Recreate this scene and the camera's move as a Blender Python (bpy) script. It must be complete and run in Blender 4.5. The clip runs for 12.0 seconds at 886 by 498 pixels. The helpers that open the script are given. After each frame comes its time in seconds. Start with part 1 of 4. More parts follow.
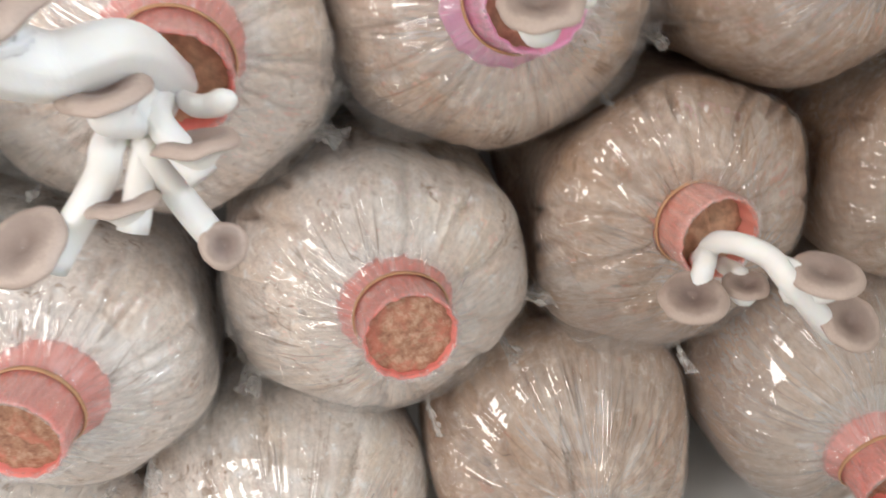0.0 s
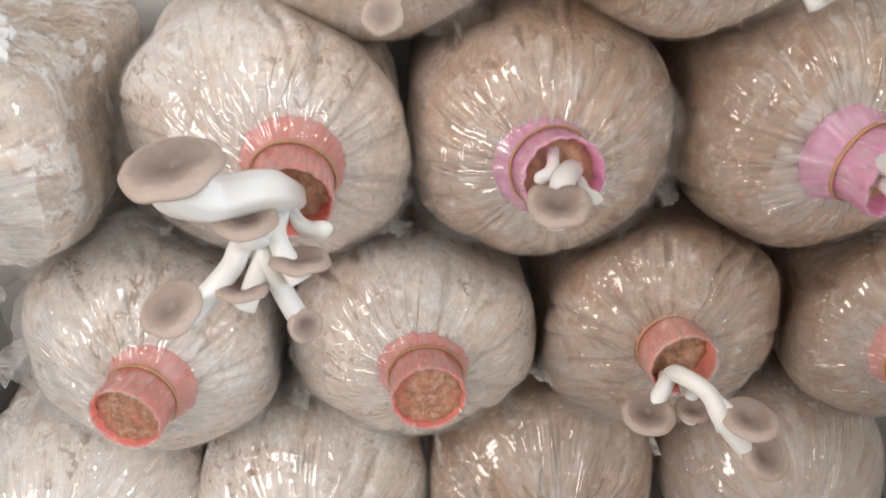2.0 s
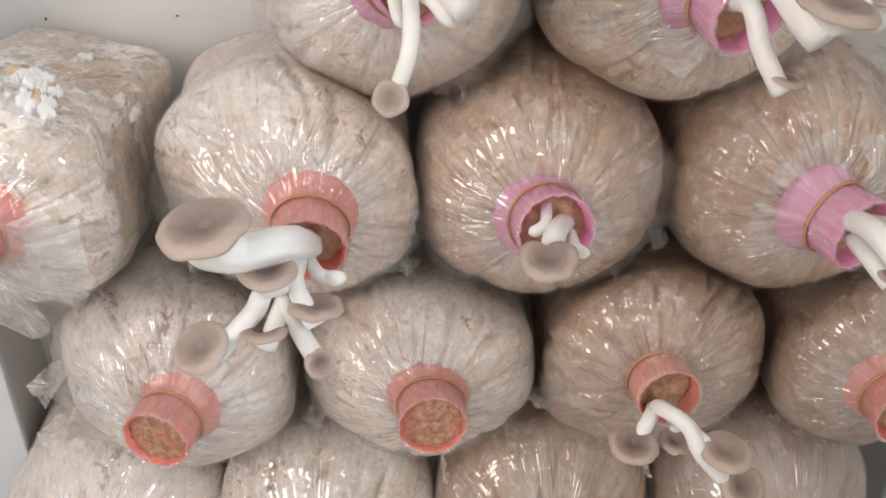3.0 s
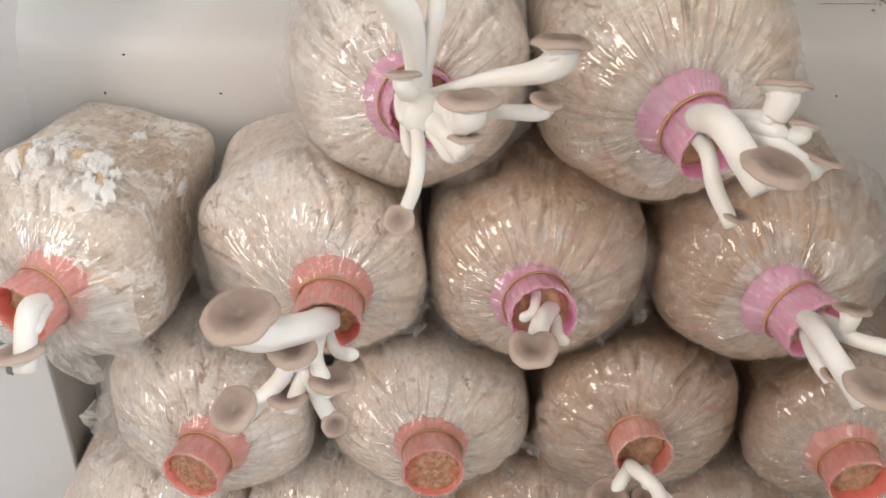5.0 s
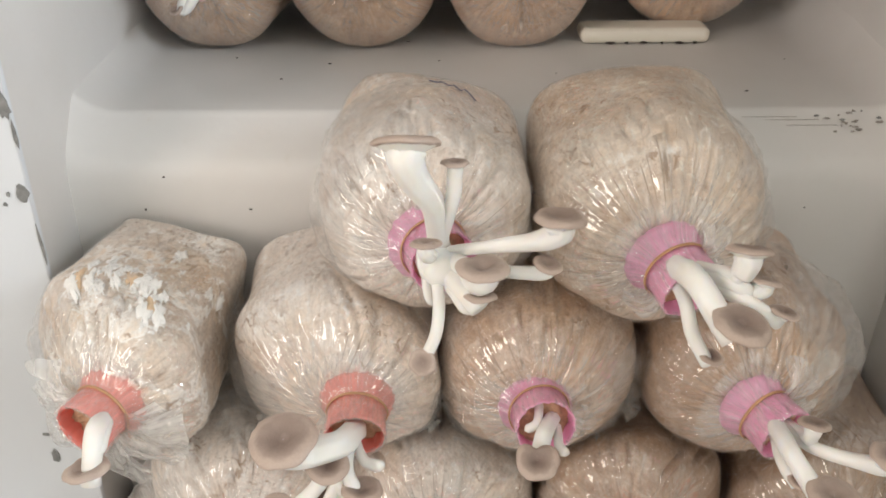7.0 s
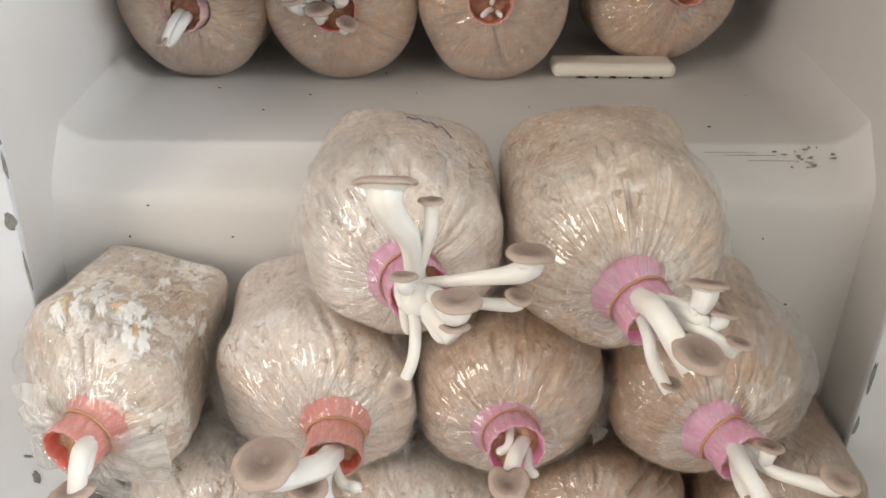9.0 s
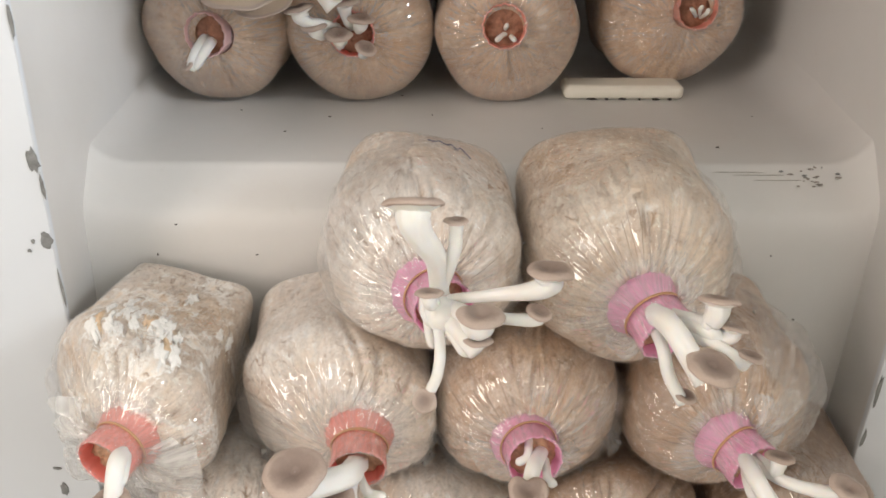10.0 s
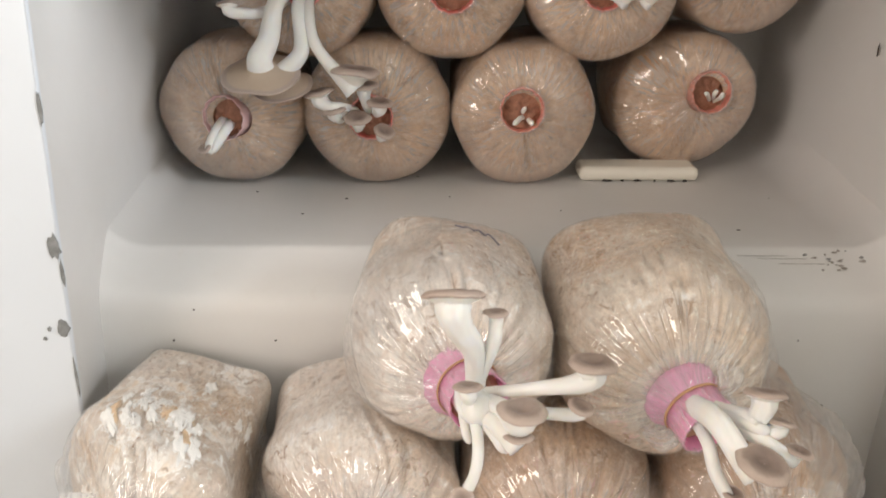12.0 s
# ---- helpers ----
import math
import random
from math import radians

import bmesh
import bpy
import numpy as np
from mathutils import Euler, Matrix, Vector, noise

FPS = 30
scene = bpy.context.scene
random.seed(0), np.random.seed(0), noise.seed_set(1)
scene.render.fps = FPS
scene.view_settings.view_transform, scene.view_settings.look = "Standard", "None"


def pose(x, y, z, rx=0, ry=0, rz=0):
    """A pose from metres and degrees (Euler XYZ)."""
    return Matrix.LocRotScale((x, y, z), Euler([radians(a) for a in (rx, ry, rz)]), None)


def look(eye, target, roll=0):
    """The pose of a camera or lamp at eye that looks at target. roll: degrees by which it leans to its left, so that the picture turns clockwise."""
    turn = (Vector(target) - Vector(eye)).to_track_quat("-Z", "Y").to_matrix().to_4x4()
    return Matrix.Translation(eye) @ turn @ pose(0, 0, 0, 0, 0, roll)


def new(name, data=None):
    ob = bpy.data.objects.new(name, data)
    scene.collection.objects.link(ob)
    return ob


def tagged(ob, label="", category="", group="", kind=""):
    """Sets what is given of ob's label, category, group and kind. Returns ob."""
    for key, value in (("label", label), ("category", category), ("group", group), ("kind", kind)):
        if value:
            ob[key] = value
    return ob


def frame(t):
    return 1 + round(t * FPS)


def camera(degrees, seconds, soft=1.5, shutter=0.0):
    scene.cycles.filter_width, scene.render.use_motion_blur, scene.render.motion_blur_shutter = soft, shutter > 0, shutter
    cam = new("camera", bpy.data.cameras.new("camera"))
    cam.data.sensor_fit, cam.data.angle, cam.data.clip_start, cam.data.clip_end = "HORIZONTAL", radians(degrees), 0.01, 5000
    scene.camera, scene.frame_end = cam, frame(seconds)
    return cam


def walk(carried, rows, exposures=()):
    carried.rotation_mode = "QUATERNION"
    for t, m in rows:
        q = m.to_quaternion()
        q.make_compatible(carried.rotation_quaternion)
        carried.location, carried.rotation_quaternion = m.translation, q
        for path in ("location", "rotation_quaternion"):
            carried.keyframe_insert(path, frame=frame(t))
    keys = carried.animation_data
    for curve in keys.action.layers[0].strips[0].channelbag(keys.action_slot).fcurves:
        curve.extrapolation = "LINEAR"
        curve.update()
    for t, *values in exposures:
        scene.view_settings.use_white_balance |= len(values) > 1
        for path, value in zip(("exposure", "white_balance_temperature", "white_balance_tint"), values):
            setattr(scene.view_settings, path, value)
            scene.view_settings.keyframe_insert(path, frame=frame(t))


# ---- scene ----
cam = camera(56.3, 12.0, soft=1.6, shutter=0.4)
PATH = [
    (0, (0.05711, -0.30063, -0.04823), (0.15512, 0.56868, -0.53269), -9.36),
    (0.5, (0.05413, -0.31428, -0.02491), (0.11459, 0.55454, -0.51634), -6.62),
    (1, (0.05288, -0.32483, -0.01162), (0.10614, 0.53695, -0.51611), -3.87),
    (1.5, (0.06134, -0.33262, -0.00096), (0.10678, 0.53187, -0.50155), -1.63),
    (2, (0.06377, -0.34653, 0.02473), (0.09626, 0.51730, -0.47801), -1.09),
    (2.5, (0.06440, -0.35823, 0.04562), (0.09142, 0.50479, -0.45884), -0.78),
    (3, (0.06879, -0.36319, 0.05421), (0.08077, 0.50136, -0.44819), -1.12),
    (3.5, (0.06573, -0.37182, 0.07387), (0.06140, 0.48632, -0.43952), -0.86),
    (5.3, (0.08074, -0.38764, 0.12121), (0.05666, 0.46934, -0.39358), -0.43),
    (5.5, (0.08078, -0.39076, 0.12811), (0.05518, 0.46632, -0.38645), -0.57),
    (6, (0.07826, -0.39681, 0.15041), (0.05377, 0.46095, -0.36306), -0.64),
    (6.5, (0.06904, -0.40159, 0.17479), (0.04355, 0.46453, -0.32439), -1.11),
    (7, (0.07042, -0.40042, 0.18350), (0.05734, 0.46534, -0.31680), -0.58),
    (7.2, (0.06847, -0.40264, 0.18917), (0.05956, 0.46565, -0.30680), -0.41),
    (9, (0.07008, -0.41381, 0.19919), (0.08692, 0.46185, -0.28346), 0.73),
    (9.5, (0.06653, -0.42279, 0.20492), (0.08382, 0.45949, -0.26549), 0.75),
    (10, (0.06046, -0.42850, 0.20801), (0.07321, 0.45648, -0.25744), 0.53),
    (10.5, (0.05607, -0.42349, 0.20576), (0.07350, 0.46780, -0.24734), 0.69),
    (11, (0.04934, -0.42303, 0.20728), (0.06502, 0.47307, -0.23631), 0.51),
    (11.5, (0.03856, -0.42127, 0.20839), (0.05706, 0.48375, -0.21659), 0.79),
    (12, (0.03901, -0.41685, 0.21258), (0.06418, 0.50420, -0.17603), 0.79),
]
walk(cam, [(t, look(eye, target, roll)) for t, eye, target, roll in PATH], [(0, 0.2, 6000, 11), (2, 0.08, 6100, 13), (3.5, -0.05, 6200, 14), (5.5, -0.05, 6450, 14), (7, -0.05, 6400, 11), (12, 0, 6500, 12)])

# ---- light ----
world = bpy.data.worlds.new("sky")
scene.world = world
world.use_nodes = True
wn = world.node_tree.nodes
sky = wn.new("ShaderNodeTexSky")
sky.sky_type, sky.sun_disc = "NISHITA", False
sky.sun_elevation, sky.sun_rotation = radians(40), radians(120)
wn["Background"].inputs[1].default_value = 0.1
world.node_tree.links.new(sky.outputs[0], wn["Background"].inputs[0])


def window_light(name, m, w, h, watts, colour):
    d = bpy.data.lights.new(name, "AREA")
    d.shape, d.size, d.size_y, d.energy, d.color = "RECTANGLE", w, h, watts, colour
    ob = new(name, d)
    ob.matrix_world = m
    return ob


WINDOW = (2.15, -1.05, 0.95)    # middle of the window in the east wall
WEST_FILL = (-0.96, -0.95, 0.55)    # middle of an opening added in the west wall for fill light
window_light("window_light", pose(*WINDOW, 0, 90, 0), 0.8, 0.8, 81, (0.88, 0.955, 1.0))
# Warm fill added from the west; no source is known there.
window_light("side_window_light", pose(*WEST_FILL, 0, -90, 0), 0.7, 0.7, 14, (1.0, 0.87, 0.75))

# ---- materials ----


class Nodes:
    """Short hand for a node material."""

    def __init__(self, name):
        self.mat = bpy.data.materials.new(name)
        self.mat.use_nodes = True
        self.t = self.mat.node_tree
        self.t.nodes.clear()
        self.out = self.t.nodes.new("ShaderNodeOutputMaterial")

    def n(self, kind, **inputs):
        node = self.t.nodes.new("ShaderNode" + kind)
        for key, value in inputs.items():
            self.put(node, key.replace("_", " "), value)
        return node

    def put(self, node, key, value):
        sock = node.inputs[int(key[1:])] if key[0] == "#" else node.inputs[key]
        if isinstance(value, bpy.types.NodeSocket):
            self.t.links.new(value, sock)
        else:
            sock.default_value = value

    def coords(self, stretch=(1, 1, 1)):
        tc, info = self.n("TexCoord"), self.n("ObjectInfo")
        off = self.n("Vector" + "Math")
        off.operation = "MULTIPLY_ADD"
        self.put(off, "#0", tc.outputs["Object"])
        self.put(off, "#1", stretch)
        comb = self.n("CombineXYZ", X=info.outputs["Random"], Y=info.outputs["Random"], Z=info.outputs["Random"])
        sc = self.n("VectorMath")
        sc.operation = "SCALE"
        self.put(sc, "#0", comb.outputs[0])
        sc.inputs["Scale"].default_value = 7.3
        self.put(off, "#2", sc.outputs[0])
        return off.outputs[0]

    def noise(self, vec, scale, detail=4.0, rough=0.55, distortion=0.0):
        return self.n("TexNoise", Vector=vec, Scale=scale, Detail=detail, Roughness=rough, Distortion=distortion).outputs["Fac"]

    def ramp(self, fac, *stops):
        node = self.n("ValToRGB", Fac=fac)
        e = node.color_ramp.elements
        while len(e) < len(stops):
            e.new(0.5)
        for el, (p, c) in zip(e, stops):
            el.position, el.color = p, ((*c, 1) if isinstance(c, tuple) else (c, c, c, 1))
        return node.outputs["Color"]

    def mix(self, fac, a, b, how="MIX"):
        node = self.n("Mix")
        node.data_type, node.blend_type = "RGBA", how
        self.put(node, "#0", fac)
        for k, v in (("#6", a), ("#7", b)):
            self.put(node, k, (*v, 1) if isinstance(v, tuple) else v)
        return node.outputs[2]

    def bump(self, height, strength, distance, normal=None):
        node = self.n("Bump", Height=height, Strength=strength, Distance=distance)
        if normal:
            self.put(node, "Normal", normal)
        return node.outputs[0]

    def drawn(self, stretch):
        """Coordinates that run with the film's folds round and along a bag, and the distance from its axis."""
        sep = self.n("SeparateXYZ", Vector=self.n("TexCoord").outputs["Object"])
        flat = self.n("CombineXYZ", X=sep.outputs[0], Z=sep.outputs[2])
        unit = self.n("VectorMath")
        unit.operation = "NORMALIZE"
        self.put(unit, "#0", flat.outputs[0])
        size = self.n("VectorMath")
        size.operation = "LENGTH"
        self.put(size, "#0", flat.outputs[0])
        along = self.n("Math")
        along.operation = "SUBTRACT"
        self.put(along, "#0", sep.outputs[1])
        self.put(along, "#1", size.outputs["Value"])
        info = self.n("ObjectInfo")
        lift = self.n("Math")
        lift.operation = "MULTIPLY_ADD"
        self.put(lift, "#0", along.outputs[0])
        self.put(lift, "#1", stretch)
        self.put(lift, "#2", info.outputs["Random"])
        whirl = self.n("VectorMath")
        whirl.operation = "ADD"
        self.put(whirl, "#0", unit.outputs[0])
        self.put(whirl, "#1", self.n("CombineXYZ", Y=lift.outputs[0]).outputs[0])
        return whirl.outputs[0], size.outputs["Value"]

    def done(self, shader):
        self.t.links.new(shader, self.out.inputs[0])
        return self.mat


def substrate(name, pale, mid, brown, white_from=0.62, orange=0.0, patch=48, aged=0.55):
    """Sawdust block grown through with mycelium."""
    k = Nodes(name)
    v = k.coords()
    big = k.noise(v, 24, 5, 0.65, 0.5)
    col = k.ramp(big, (0.32, brown), (0.50, mid), (0.66, pale))
    info = k.n("ObjectInfo")
    tone = k.ramp(info.outputs["Random"], (0.0, (0.86, 0.79, 0.73)), (1.0, (1.0, 0.985, 0.97)))
    col = k.mix(aged, col, tone, "MULTIPLY")
    warm = k.noise(v, 19, 4, 0.6, 0.8)
    col = k.mix(k.ramp(warm, (0.48, 0.0), (0.66, aged)), col, tuple(c * f for c, f in zip(mid, (1.0, 0.81, 0.56))))
    grain = k.noise(v, 480, 3, 0.7)
    clump = k.noise(v, 150, 4, 0.7, 0.4)
    col = k.mix(k.ramp(clump, (0.53, 0.0), (0.66, 0.60)), col, tuple(c * f for c, f in zip(brown, (0.80, 0.70, 0.62))))
    col = k.mix(k.ramp(clump, (0.33, 0.75), (0.43, 0.0)), col, tuple(min(0.9, c * 1.1 + 0.08) for c in pale))
    col = k.mix(0.5, col, k.ramp(grain, (0.34, 0.62), (0.6, 1.0)), "MULTIPLY")
    myc = k.noise(v, patch, 6, 0.72, 0.4)
    col = k.mix(k.ramp(myc, (white_from, 0.0), (white_from + (0.04 if orange else 0.10), 0.9)), col, (0.94, 0.925, 0.90))
    if orange:
        rust = k.noise(v, 34, 4, 0.6, 0.4)
        col = k.mix(k.ramp(rust, (0.56, 0.0), (0.68, orange)), col, (0.76, 0.54, 0.33))
    dark = k.ramp(k.noise(v, 170, 3, 0.65, 0.8), (0.565, 0.0), (0.64, 0.85))
    gate = k.ramp(k.noise(v, 36, 3), (0.47, 0.0), (0.58, 1.0))
    col = k.mix(k.mix(1.0, dark, gate, "MULTIPLY"), col, (0.30, 0.18, 0.10))
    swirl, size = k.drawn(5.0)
    # Dark lines near the neck: shade inside creases, put into the colour.
    crease_shade = k.ramp(k.noise(swirl, 6.5, 0.6, 0.5, 0.0), (0.478, 0.0), (0.494, 1.0), (0.506, 1.0), (0.522, 0.0))
    folds = k.mix(1.0, crease_shade, k.ramp(k.noise(v, 30, 2), (0.50, 0.0), (0.54, 1.0)), "MULTIPLY")
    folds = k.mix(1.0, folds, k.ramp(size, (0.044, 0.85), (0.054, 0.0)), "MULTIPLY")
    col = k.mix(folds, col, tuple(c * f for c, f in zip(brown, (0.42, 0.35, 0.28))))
    nrm = k.bump(clump, 0.22, 0.0012)
    p = k.n("BsdfPrincipled", Base_Color=col, Roughness=0.62, Normal=nrm)
    return k.done(p.outputs[0])


def film(name, haze, haze_max, gloss=0.035, crumple=1.0, gathered=True, fan_scale=11.0, fan_edges=(0.44, 0.64)):
    """Thin clear plastic: see-through, glossy, drawn into streaks towards the neck, milky where it is gathered."""
    k = Nodes(name)
    v = k.coords()
    swirl, size = k.drawn(9.0)
    streak = k.noise(swirl, 5.5, 1.6, 0.5, 0.25)
    soft = k.noise(v, 46, 1.8, 0.5, 1.2)
    calm = k.ramp(k.noise(v, 26, 2, 0.5), (0.40, 0.14 * crumple), (0.62, 0.9 * crumple))
    crease = k.ramp(k.noise(swirl, 8.0, 1, 0.5, 0.5), (0.45, 0.0), (0.5, 1.0), (0.55, 0.0))
    nrm = k.bump(crease, 0.55 * crumple, 0.0011, k.bump(soft, calm, 0.006, k.bump(streak, calm, 0.007)))
    gl = k.n("BsdfGlossy", Color=(1, 1, 1, 1), Roughness=gloss, Normal=nrm)
    milk = k.n("BsdfDiffuse", Color=(0.90, 0.875, 0.85, 1))
    tl = k.n("BsdfTranslucent", Color=(0.90, 0.875, 0.85, 1))
    both = k.n("MixShader", **{"#0": 0.35, "#1": milk.outputs[0], "#2": tl.outputs[0]})
    clear = k.n("BsdfTransparent", Color=(0.99, 0.99, 0.99, 1))
    fan = k.noise(swirl, fan_scale, 4, 0.6, 0.3)
    gather = k.ramp(size, (0.018, 1.0), (0.05, 0.40 if gathered else 1.0))
    hz = k.mix(1.0, k.ramp(k.mix(0.65, k.noise(v, 30, 5, 0.6, 1.0), fan), (fan_edges[0], haze), (fan_edges[1], haze_max)), gather, "MULTIPLY")
    body = k.n("MixShader", **{"#0": hz, "#1": clear.outputs[0], "#2": both.outputs[0]})
    fr = k.n("Fresnel", IOR=1.5, Normal=nrm)
    amount = k.ramp(fr.outputs[0], (0.0, 0.0), (0.04, 0.10), (0.35, 0.19), (1.0, 0.26))
    out = k.n("MixShader", **{"#0": amount, "#1": body.outputs[0], "#2": gl.outputs[0]})
    return k.done(out.outputs[0])


def paint(name, colour, rough=0.38, stain=0.12):
    k = Nodes(name)
    v = k.n("TexCoord").outputs["Object"]
    col = k.mix(k.ramp(k.noise(v, 9, 5, 0.6), (0.35, 0.0), (0.75, stain * 2)), colour, tuple(c * f for c, f in zip(colour, (0.86, 0.82, 0.76))))
    col = k.mix(k.ramp(k.noise(v, 70, 5, 0.7), (0.62, 0.0), (0.74, stain)), col, (0.55, 0.48, 0.40))
    p = k.n("BsdfPrincipled", Base_Color=col, Roughness=k.ramp(k.noise(v, 25, 4), (0.3, rough), (0.8, rough + 0.2)), Normal=k.bump(k.noise(v, 160, 3), 0.15, 0.0006))
    return k.done(p.outputs[0])


def plastic(name, colour, rough=0.3, see=0.3):
    k = Nodes(name)
    v = k.coords()
    col = k.mix(k.ramp(k.noise(v, 120, 4), (0.35, 0.0), (0.8, 0.5)), colour, tuple(min(1, c * 1.25 + 0.06) for c in colour))
    p = k.n("BsdfPrincipled", Base_Color=col, Roughness=rough, Normal=k.bump(k.noise(v, 300, 3), 0.2, 0.0005))
    t = k.n("BsdfTranslucent", Color=col)
    return k.done(k.n("MixShader", **{"#0": see, "#1": p.outputs[0], "#2": t.outputs[0]}).outputs[0])


def matte(name, colour, vary=0.25, rough=0.7, scale=200):
    k = Nodes(name)
    v = k.coords()
    f = k.noise(v, scale, 4, 0.65)
    col = k.mix(k.ramp(f, (0.3, 0.0), (0.75, 1.0)), tuple(c * (1 - vary) for c in colour), tuple(min(1, c * (1 + vary)) for c in colour))
    p = k.n("BsdfPrincipled", Base_Color=col, Roughness=rough, Normal=k.bump(f, 0.4, 0.001))
    return k.done(p.outputs[0])


def flesh(name, colour):
    """White mushroom stem, faintly see-through, with fibres along it."""
    k = Nodes(name)
    v = k.coords((1, 1, 0.25))
    f = k.noise(v, 500, 3, 0.6)
    col = k.mix(k.ramp(k.noise(k.coords(), 70, 3), (0.4, 0.0), (0.75, 0.35)), colour, (0.80, 0.72, 0.60))
    p = k.n("BsdfPrincipled", Base_Color=col, Roughness=0.5, Normal=k.bump(f, 0.25, 0.0006))
    p.inputs["Subsurface Weight"].default_value = 0.25
    p.inputs["Subsurface Radius"].default_value = (0.004, 0.003, 0.002)
    p.inputs["Subsurface Scale"].default_value = 0.6
    return k.done(p.outputs[0])


def cap_skin(name):
    """Grey-brown cap: paler towards the rim, dark round the dip. Its mesh has radius one."""
    k = Nodes(name)
    v = k.n("TexCoord").outputs["Object"]
    d = k.n("VectorMath")
    d.operation = "LENGTH"
    k.put(d, "#0", v)
    w = k.n("Math")
    w.operation = "MULTIPLY_ADD"
    k.put(w, "#0", k.noise(v, 2.2, 3))
    k.put(w, "#1", 0.35)
    k.put(w, "#2", d.outputs["Value"])
    col = k.ramp(w.outputs[0], (0.18, (0.37, 0.285, 0.24)), (0.38, (0.175, 0.118, 0.098)), (0.85, (0.315, 0.235, 0.195)), (1.15, (0.47, 0.365, 0.305)))
    info = k.n("ObjectInfo")
    col = k.mix(k.ramp(info.outputs["Random"], (0.0, 0.0), (1.0, 0.35)), col, (0.60, 0.495, 0.43))
    fib = k.noise(v, 14, 4, 0.6)
    p = k.n("BsdfPrincipled", Base_Color=k.mix(0.25, col, k.ramp(fib, (0.3, 0.6), (0.7, 1.0)), "MULTIPLY"), Roughness=0.45, Normal=k.bump(fib, 0.15, 0.02))
    return k.done(p.outputs[0])


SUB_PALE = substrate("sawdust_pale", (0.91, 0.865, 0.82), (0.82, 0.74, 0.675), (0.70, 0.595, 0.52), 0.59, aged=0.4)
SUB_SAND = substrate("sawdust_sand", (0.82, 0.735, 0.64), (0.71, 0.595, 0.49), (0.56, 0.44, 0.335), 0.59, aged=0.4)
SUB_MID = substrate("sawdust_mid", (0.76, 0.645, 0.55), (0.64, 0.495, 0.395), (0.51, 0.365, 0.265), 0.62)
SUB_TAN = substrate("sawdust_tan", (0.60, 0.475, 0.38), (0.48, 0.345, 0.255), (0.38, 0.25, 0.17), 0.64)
# Brown sawdust, darkened further to hold the shade at the lower right.
SUB_SHADED = substrate("sawdust_brown_shaded", (0.48, 0.36, 0.275), (0.37, 0.255, 0.18), (0.28, 0.185, 0.12), 0.66)
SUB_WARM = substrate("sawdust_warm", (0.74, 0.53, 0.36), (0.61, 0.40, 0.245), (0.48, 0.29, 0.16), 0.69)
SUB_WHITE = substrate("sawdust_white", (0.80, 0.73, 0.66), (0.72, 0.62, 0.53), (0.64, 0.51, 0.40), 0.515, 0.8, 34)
FILM = film("plastic_film", 0.03, 0.60, 0.04)
FILM_DULL = film("plastic_film_dull", 0.16, 0.40, 0.05, 1.0, False, 16.0, (0.36, 0.66))
FILM_NECK = film("plastic_film_pleated", 0.04, 0.34, 0.03, 1.0, True, 13.0, (0.42, 0.66))
FILM_PINK = film("plastic_film_sheer", 0.0, 0.34, 0.03, 1.0, True, 8.0, (0.48, 0.62))
FILM_HAZY = film("plastic_film_loose", 0.22, 0.62, 0.06, 1.0, False)
FILM_SLACK = film("plastic_film_slack", 0.06, 0.32, 0.05, 1.0, False)
PINK = plastic("pink_plastic", (0.96, 0.46, 0.68), 0.3, 0.4)
PALE_PINK = plastic("pale_pink_plastic", (0.88, 0.60, 0.60), 0.35, 0.3)
RED = plastic("red_plastic", (0.88, 0.28, 0.23), 0.3, 0.35)
PALE_RED = plastic("pale_red_plastic", (0.88, 0.36, 0.28), 0.35, 0.3)
BAND = matte("rubber_tan", (0.50, 0.27, 0.14), 0.15, 0.45)
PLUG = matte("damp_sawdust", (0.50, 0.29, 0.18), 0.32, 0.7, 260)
# Plugs of far bags: the dim mouth is put into a darker brown.
PLUG_SHADED = matte("shaded_damp_sawdust", (0.34, 0.15, 0.09), 0.35, 0.6, 260)


def stained_plug(name):
    """Damp sawdust pressed against film, stained red in places."""
    k = Nodes(name)
    v = k.coords()
    col = k.ramp(k.noise(v, 240, 4, 0.7), (0.32, (0.25, 0.11, 0.07)), (0.5, (0.40, 0.21, 0.13)), (0.68, (0.56, 0.36, 0.25)))
    col = k.mix(k.ramp(k.noise(v, 85, 3, 0.6, 0.6), (0.50, 0.0), (0.66, 0.6)), col, (0.58, 0.16, 0.11))
    p = k.n("BsdfPrincipled", Base_Color=col, Roughness=0.25, Normal=k.bump(k.noise(v, 120, 2), 0.3, 0.0010))
    return k.done(p.outputs[0])


PLUG_RED = stained_plug("stained_sawdust")
STEM = flesh("mushroom_flesh", (0.83, 0.82, 0.80))
GILL = flesh("mushroom_gills", (0.90, 0.87, 0.82))
# Gills of the broad upper caps: their shade is put into this tan.
GILL_SHADED = flesh("mushroom_gills_shaded", (0.50, 0.38, 0.28))
CAP = cap_skin("mushroom_cap")
WHITE = paint("white_enamel", (0.70, 0.685, 0.67))
# Front-edge enamel; the cool daylight falling on it is put into its blue tint.
FLANGE_COOL = paint("flange_enamel_daylit", (0.67, 0.695, 0.73), 0.3, 0.06)
CREAM = paint("cream_plastic", (0.80, 0.76, 0.67), 0.4, 0.2)
CHIP = matte("bare_metal", (0.22, 0.22, 0.215), 0.35, 0.55)
DIRT = matte("dirt", (0.05, 0.04, 0.035), 0.4, 0.8)
GRIME = matte("grime", (0.33, 0.30, 0.27), 0.35, 0.7)
INK = matte("ink", (0.10, 0.10, 0.16), 0.2, 0.5)
WALL = matte("room_plaster", (0.62, 0.59, 0.54), 0.06, 0.85, 12)
